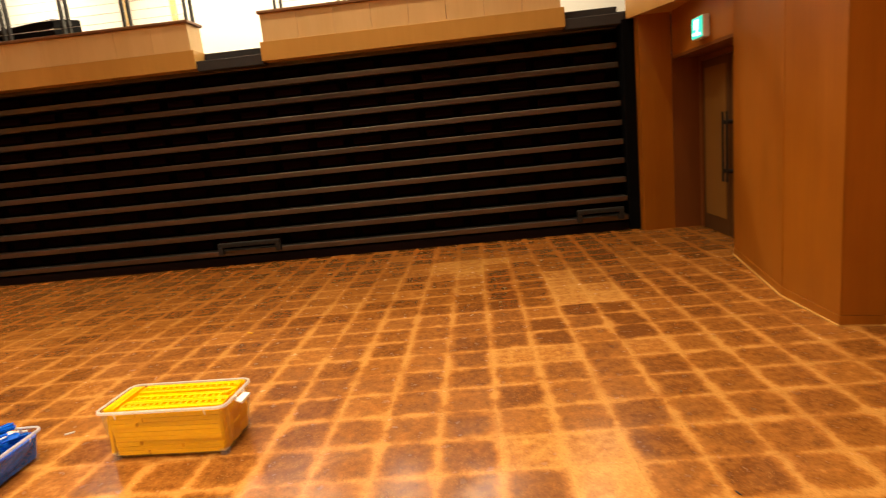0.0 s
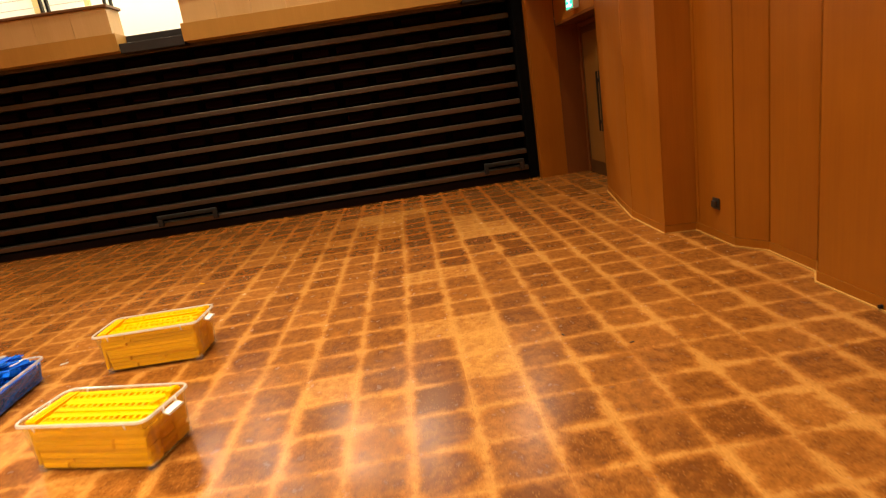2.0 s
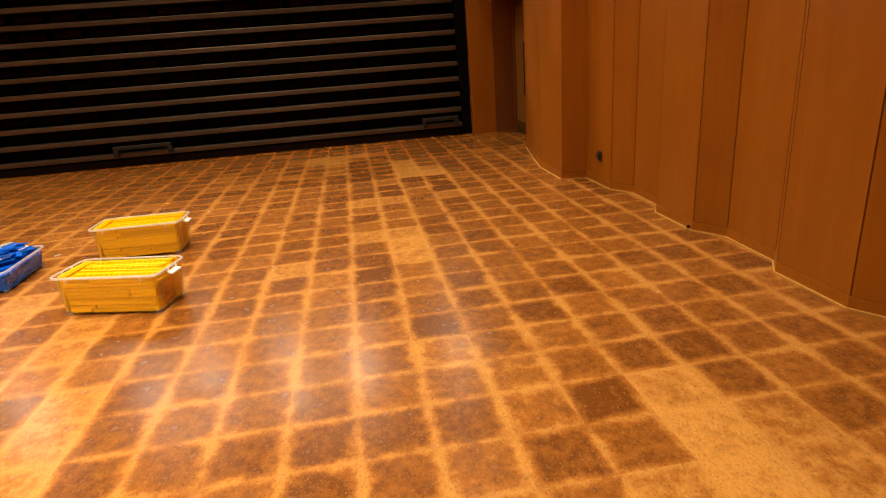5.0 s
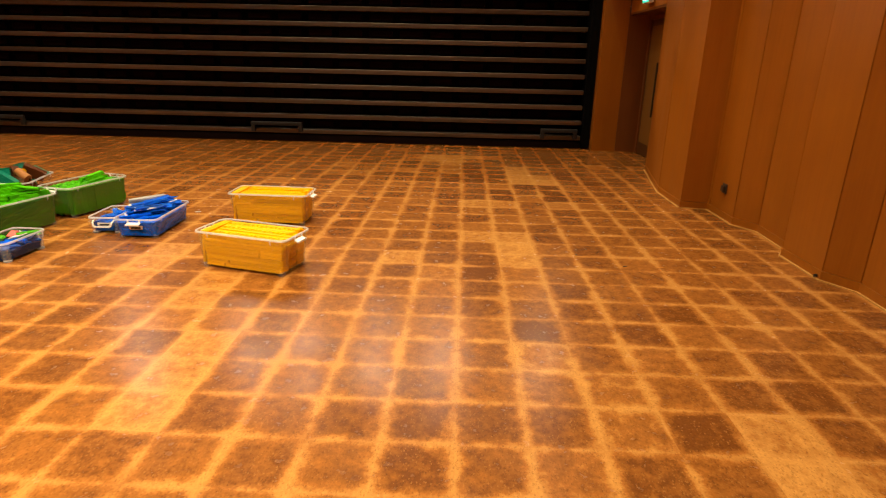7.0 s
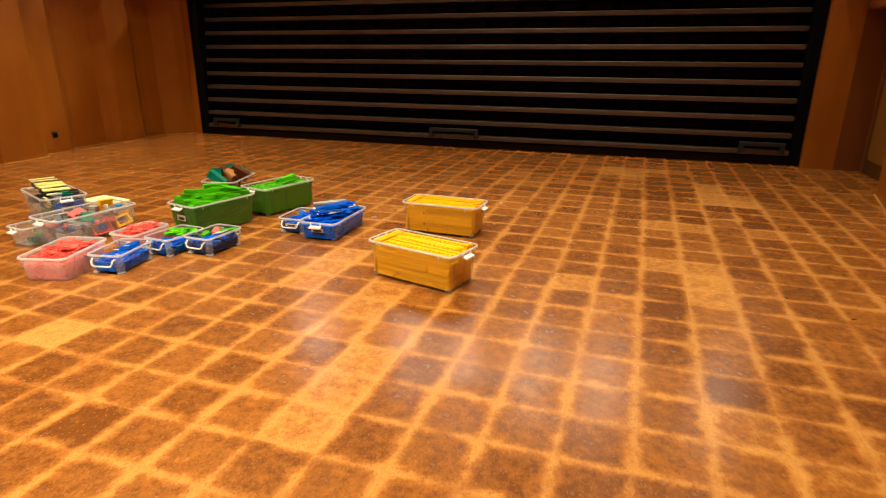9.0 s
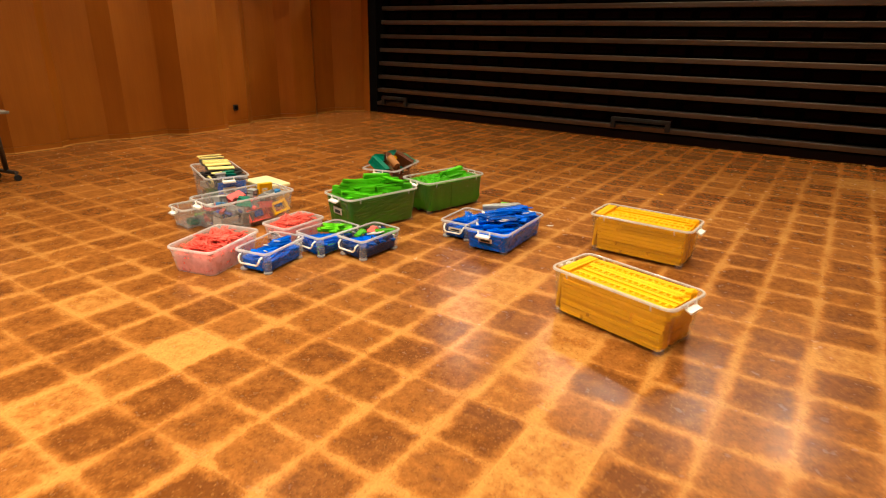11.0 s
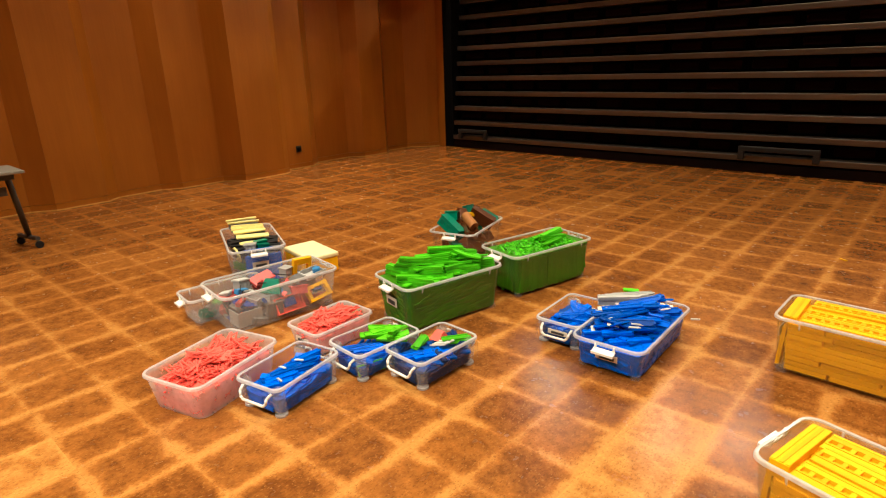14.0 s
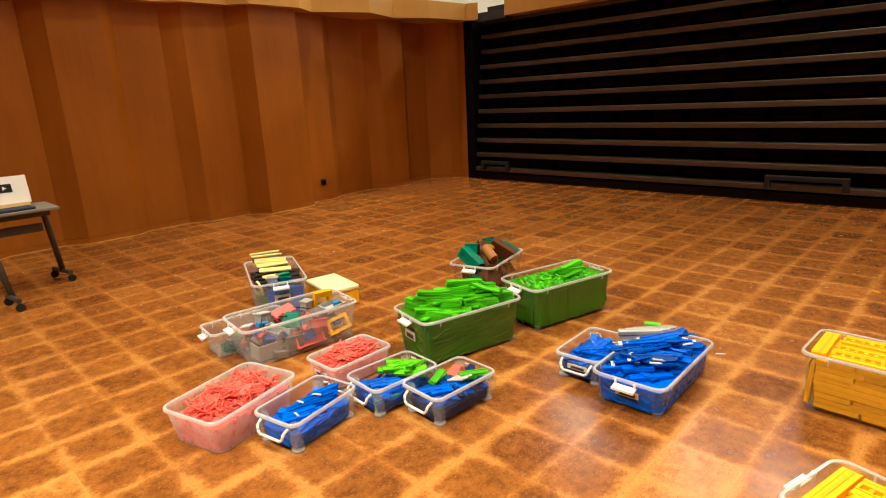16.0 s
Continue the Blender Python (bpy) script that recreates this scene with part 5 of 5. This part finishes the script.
# scenery blocks
for k in range(18):
    m, c = ((BROWN, "brown"), (TEAL, "teal"), (BROWN, "brown"))[k % 3]
    put(B_BROWN, ("wedge", "block", "tray")[k % 3], (0.15, 0.10, 0.07), m, (-0.17 + 0.085 * (k % 5), 0.08 * ((k % 3) - 1), 0.03 + 0.055 * (k // 6)), (6 * (k % 3) - 6, 5, 40 * k), c + " plastic scenery block in a clear bin", "scenery_block", "scenery blocks")
for kind, size, m, at, turn, what in (
        ("house", (0.19, 0.085, 0.075), TEAL, (-0.16, 0.085, 0.235), (10, -34, 80), "teal plastic scenery block with dark holes"),
        ("house", (0.15, 0.09, 0.06), TEAL, (-0.03, 0.115, 0.285), (0, 12, 20), "teal plastic scenery block with dark holes"),
        ("house", (0.14, 0.08, 0.07), TEAL, (0.17, 0.05, 0.275), (-14, 22, 20), "teal plastic scenery block with dark holes"),
        ("wedge", (0.15, 0.09, 0.12), TEAL, (0.21, -0.10, 0.225), (-10, 22, 110), "teal plastic scenery slope in a clear bin"),
        ("tray", (0.19, 0.10, 0.05), BROWN, (-0.12, -0.08, 0.215), (18, -10, 40), "brown plastic scenery shell in a clear bin"),
        ("tray", (0.20, 0.11, 0.05), BROWN, (0.09, -0.075, 0.275), (70, -30, 100), "brown plastic scenery shell in a clear bin"),
        ("tray", (0.16, 0.10, 0.05), BROWN, (0.15, -0.02, 0.255), (62, -20, 80), "brown plastic scenery shell in a clear bin"),
        ("wedge", (0.13, 0.10, 0.12), BROWN, (0.03, 0.06, 0.245), (12, 10, 60), "brown plastic scenery slope in a clear bin"),
        ("block", (0.07, 0.04, 0.03), YELLOW, (0.09, 0.01, 0.295), (14, 10, 40), "small yellow toy block among brown shells")):
    put(B_BROWN, kind, size, m, at, turn, what, "scenery_block", "scenery blocks")
ORANGEBROWN = toy("tan_toy_plastic", (0.42, 0.17, 0.05), 0.4)
put(B_BROWN, "drum", (0.14, 0.1, 0.075), ORANGEBROWN, (-0.02, -0.02, 0.255), (0, -28, 60), "tan plastic drum among scenery blocks", "toy_drum")
put(B_MIX_B, "wedge", (0.10, 0.06, 0.032), RED, (0.10, 0.055, 0.118), (5, 4, 15), "rounded red plastic part on mixed toys", "toy_plate")
for k in range(5):
    put(B_MIX_B, "block", (0.085, 0.007, 0.01), WHITETOY, (0.02 + 0.016 * k, -0.02, 0.124), (0, 10, 115), "thin white plastic bar on mixed toys", "toy_bar", "white bars")
for k in range(3):
    stack(B_BLUE_L, "grey", 0, 5, 0.07 + 0.035 * k, 0.115 - 0.025 * k, 0.200, -64 + 3 * k, (4, -2), 1.5, (0.001, 0.001), 20 + k, "pale grey toy rail in a small stack")
put(B_BLUE_L, "block", (0.085, 0.035, 0.012), GREEN, (0.27, 0.13, 0.205), (2, 4, -60), "small green toy rail on the grey stack", "toy_rail")

# yellow box between the far bins
ybox = empty("toy_case", pose(-5.10, 2.285, 0, 0, 0, -9), "yellow plastic case with cream lid on the floor", "case")
bm = bmesh.new()
box(bm, -0.198, 0.198, -0.120, 0.120, 0, 0.115)
rounded(bm, 0.012)
part("body", bm, YELLOW, ybox)
bm = bmesh.new()
box(bm, -0.204, 0.204, -0.126, 0.126, 0.113, 0.150)
rounded(bm, 0.012)
part("lid", bm, toy("pale_cream_plastic", (0.86, 0.75, 0.40), 0.4, 0.2, 0.9), ybox, "cream lid")

# ---- wall fittings and floor scraps ----
SOCKET = plain("dull_steel_plate", (0.10, 0.095, 0.085), 0.35, 0.8, 0.2, 30.0)
for m, wid in ((pose(2.597, 3.45, 0.30), 1), (pose(-9.118, 5.0, 0.29, 0, 0, 180), -1)):
    s = empty("wall_socket", m, "small dark metal socket plate on the wall", "socket", "wall sockets")
    bm = bmesh.new()
    box(bm, -0.010, 0.0, -0.048, 0.048, -0.048, 0.048)
    rounded(bm, 0.004)
    part("plate", bm, SOCKET if wid > 0 else STEEL_DARK, s)
    bm = bmesh.new()
    v = box(bm, -0.036, -0.010, -0.03, 0.03, -0.026, 0.026)
    for q in v[4:]:
        q.co.x = q.co.x * 0.6 - 0.008
    rounded(bm, 0.004)
    part("cover", bm, SOCKET if wid > 0 else BLACK, s, "hinged cover")
bm = bmesh.new()
tube(bm, (0, 0, 0), (-0.02, 0, 0), 0.011, 12)
stop = part("door_stop", bm, DARKTOY)
stop.matrix_basis = pose(2.594, 1.768, 0.026)
tagged(stop, "small black peg on the baseboard", "peg")
for k, (x, y, m, c) in enumerate(((-2.536, 3.075, WHITETOY, "white"), (1.021, 3.053, DARKTOY, "black"), (0.927, 2.144, DARKTOY, "black"), (-2.07, 4.734, YELLOW, "yellow"), (1.25, 1.9, DARKTOY, "black"))):
    bm = bmesh.new()
    box(bm, -0.022, 0.02, -0.006, 0.007, 0.0, 0.006)
    for q in bm.verts:
        q.co.y += 0.012 * math.sin(q.co.x * 70)
    sc = part("floor_scrap", bm, m)
    sc.matrix_basis = pose(x, y, 0.0005, 0, 0, 40 * k) @ Matrix.Diagonal((1, 1, 1, 1) if k in (0, 3) else (0.6, 0.6, 0.6, 1))
    tagged(sc, "tiny " + c + " plastic scrap on the floor", "scrap", "floor scraps")

# ---- folding table with an award plaque ----
TOPGREY = plain("grey_laminate", (0.20, 0.185, 0.155), 0.45, 0, 0.08, 6.0)
FRAMEGREY = plain("grey_painted_steel", (0.06, 0.055, 0.05), 0.45, 0.2, 0.15, 10.0)
table = empty("folding_table", pose(-7.53, 0.35, 0), "grey folding table on castered splayed steel legs", "table")
bm = bmesh.new()
box(bm, -0.25, 0.25, -0.75, 0.75, 0.70, 0.725)
rounded(bm, 0.006)
part("tabletop", bm, TOPGREY, table)
quick("under_frame", FRAMEGREY, table, (-0.20, 0.20, -0.68, -0.64, 0.655, 0.70), (-0.20, 0.20, 0.64, 0.68, 0.655, 0.70), (0.16, 0.20, -0.64, 0.64, 0.655, 0.698))
quick("crossbar", FRAMEGREY, table, (0.10, 0.13, -0.62, 0.62, 0.52, 0.59))
for top, foot, c1, c2 in (((0.10, 0.65, 0.68), (-0.16, 0.75, 0.085), (-0.31, 0.71), (-0.01, 0.78)), ((0.20, 0.20, 0.68), (0.42, 0.26, 0.085), (0.34, 0.24), (0.61, 0.27)), ((0.10, -0.62, 0.68), (-0.16, -0.72, 0.085), (-0.31, -0.72), (-0.01, -0.70))):
    bm = bmesh.new()
    tube(bm, top, foot, 0.024, 10)
    leg = part("leg", bm, FRAMEGREY, table, "", True)
    bm = bmesh.new()
    tube(bm, (*c1, 0.085), (*c2, 0.085), 0.021, 8)
    part("foot_bar", bm, FRAMEGREY, leg)
    for c in (c1, c2):
        bm = bmesh.new()
        tube(bm, (c[0] - 0.014, c[1], 0.033), (c[0] + 0.014, c[1], 0.033), 0.033, 16)
        rounded(bm, 0.003)
        part("caster", bm, DARKTOY, leg)
plaque = empty("award_plaque", pose(-7.60, 0.80, 0.725, 0, -14, 0), "white framed plaque leaning on a small stand", "plaque")
bm = bmesh.new()
box(bm, -0.012, 0.012, -0.17, 0.17, 0.03, 0.27)
rounded(bm, 0.006)
part("board", bm, WHITE, plaque)
quick("badge", DARKTOY, plaque, (0.0125, 0.016, -0.052, 0.052, 0.135, 0.205), bevel=0.0015)
bm = bmesh.new()
for z in (0.0165, 0.0185):
    [bm.verts.new(p) for p in ((z, -0.014, 0.153), (z, -0.014, 0.187), (z, 0.016, 0.170))]
bm.verts.ensure_lookup_table()
bm.faces.new(bm.verts[:3]), bm.faces.new(bm.verts[3:])
for i in range(3):
    bm.faces.new((bm.verts[i], bm.verts[(i + 1) % 3], bm.verts[3 + (i + 1) % 3], bm.verts[3 + i]))
part("emblem", bm, WHITE, plaque)
quick("stand", MAPLE, plaque, (0.014, 0.05, -0.15, 0.15, 0.0, 0.03), bevel=0.003)
bm = bmesh.new()
box(bm, -0.09, 0.09, -0.13, 0.13, 0, 0.02)
rounded(bm, 0.006)
bag = part("folded_cloth", bm, plain("navy_cloth", (0.02, 0.025, 0.05), 0.8, 0, 0.2, 20.0, 0.2))
bag.matrix_basis = pose(-7.40, 0.80, 0.726, 0, 0, 6)
tagged(bag, "dark navy folded cloth lying on the table", "cloth")

# ---- floor tiles ----
def tile_geometry(cx, cy, verts, faces):
    a, b, n = 0.14999, 0.1497, len(verts)
    verts += [(cx + s * a, cy + t * a, -0.0007) for s, t in ((-1, -1), (1, -1), (1, 1), (-1, 1))]
    verts += [(cx + s * b, cy + t * b, 0.0) for s, t in ((-1, -1), (1, -1), (1, 1), (-1, 1))]
    faces += [(n + 4, n + 5, n + 6, n + 7)] + [(n + i, n + (i + 1) % 4, n + 4 + (i + 1) % 4, n + 4 + i) for i in range(4)]


# how dark each tile is, row by row from x = -4.2: p pale, w worn bare, l light, m middling, d dark, D darkest, . by chance
LAID = {
    -3: "....lddmmmmmmdmmmpwp",
    -2: "...pddDdmdmdmdmldmwp",
    -1: "..dlddmdmpdmddddlDpm",
    0: "pm.wmmmdmpdmmdmmlmddm",
    1: "mmdlmdmmdpdmmmdlmmmdm",
    2: "..mdmmdmlldmmmmDmdlmmd",
    3: "..mdmmdmpddmdddmdmdlmm",
    4: "...dmdpdpmdddmdldmdmd",
    5: "...mdmpdmmdmdlDlmmmmm",
    6: "....mdpmmlmdpddpddmmmm",
    7: ".....mmmm.mmddmpmdmmmm",
    8: "..........dmddppdmmmmd",
    9: "...........mmdlmdmmmm",
    10: ".........ddlmmdlmdmm",
    11: "...........mddlmmdmmm",
    12: "..........dmmdppmlmmm",
    13: "...........dmddDmDdmmm",
    14: "...........mmddDdDmdmm",
    15: "...........mmmdmDDmdmm",
    16: "............ddDdppmDdm",
    17: "............mdDdppdddm",
    18: "............mlddpmDdmm",
    19: "............mlddpmdmm",
    20: "............lpdmmmdm",
    21: "...........lppldmdDm",
    22: "...........lpppldmdm",
}
TONE = {"p": 0.26, "l": 0.50, "m": 0.65, "d": 0.78, "D": 0.95, "w": 0.03}
chance = random.Random(9)
v, f = [], []
tile_geometry(0, 0, v, f)
TILEME = bpy.data.meshes.new("tile")
TILEME.from_pydata(v, [], f)
TILEME.materials.append(TILE)
fields = {k: ([], []) for k in TONE}
for j in range(-24, 28):
    for i in range(-33, 11):
        k = LAID.get(j, "")[i + 14:i + 15] if i >= -14 else ""
        by_chance = chance.choice("llmmmmmmmdddd")
        if k not in TONE:
            k = by_chance
        cx, cy = 0.3 * i + 0.15, 0.3 * j + 0.15
        if -10 <= i < 5 and -4 <= j < 16:
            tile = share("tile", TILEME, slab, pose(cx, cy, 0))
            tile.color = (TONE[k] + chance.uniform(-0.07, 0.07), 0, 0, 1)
        else:
            tile_geometry(cx, cy, *fields[k])
for k, (v, f) in fields.items():
    me = bpy.data.meshes.new("tiles_rest")
    me.from_pydata(v, [], f)
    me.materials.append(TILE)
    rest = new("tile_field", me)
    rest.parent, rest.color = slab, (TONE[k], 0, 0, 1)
    tagged(rest, "", "", "", "stuff")
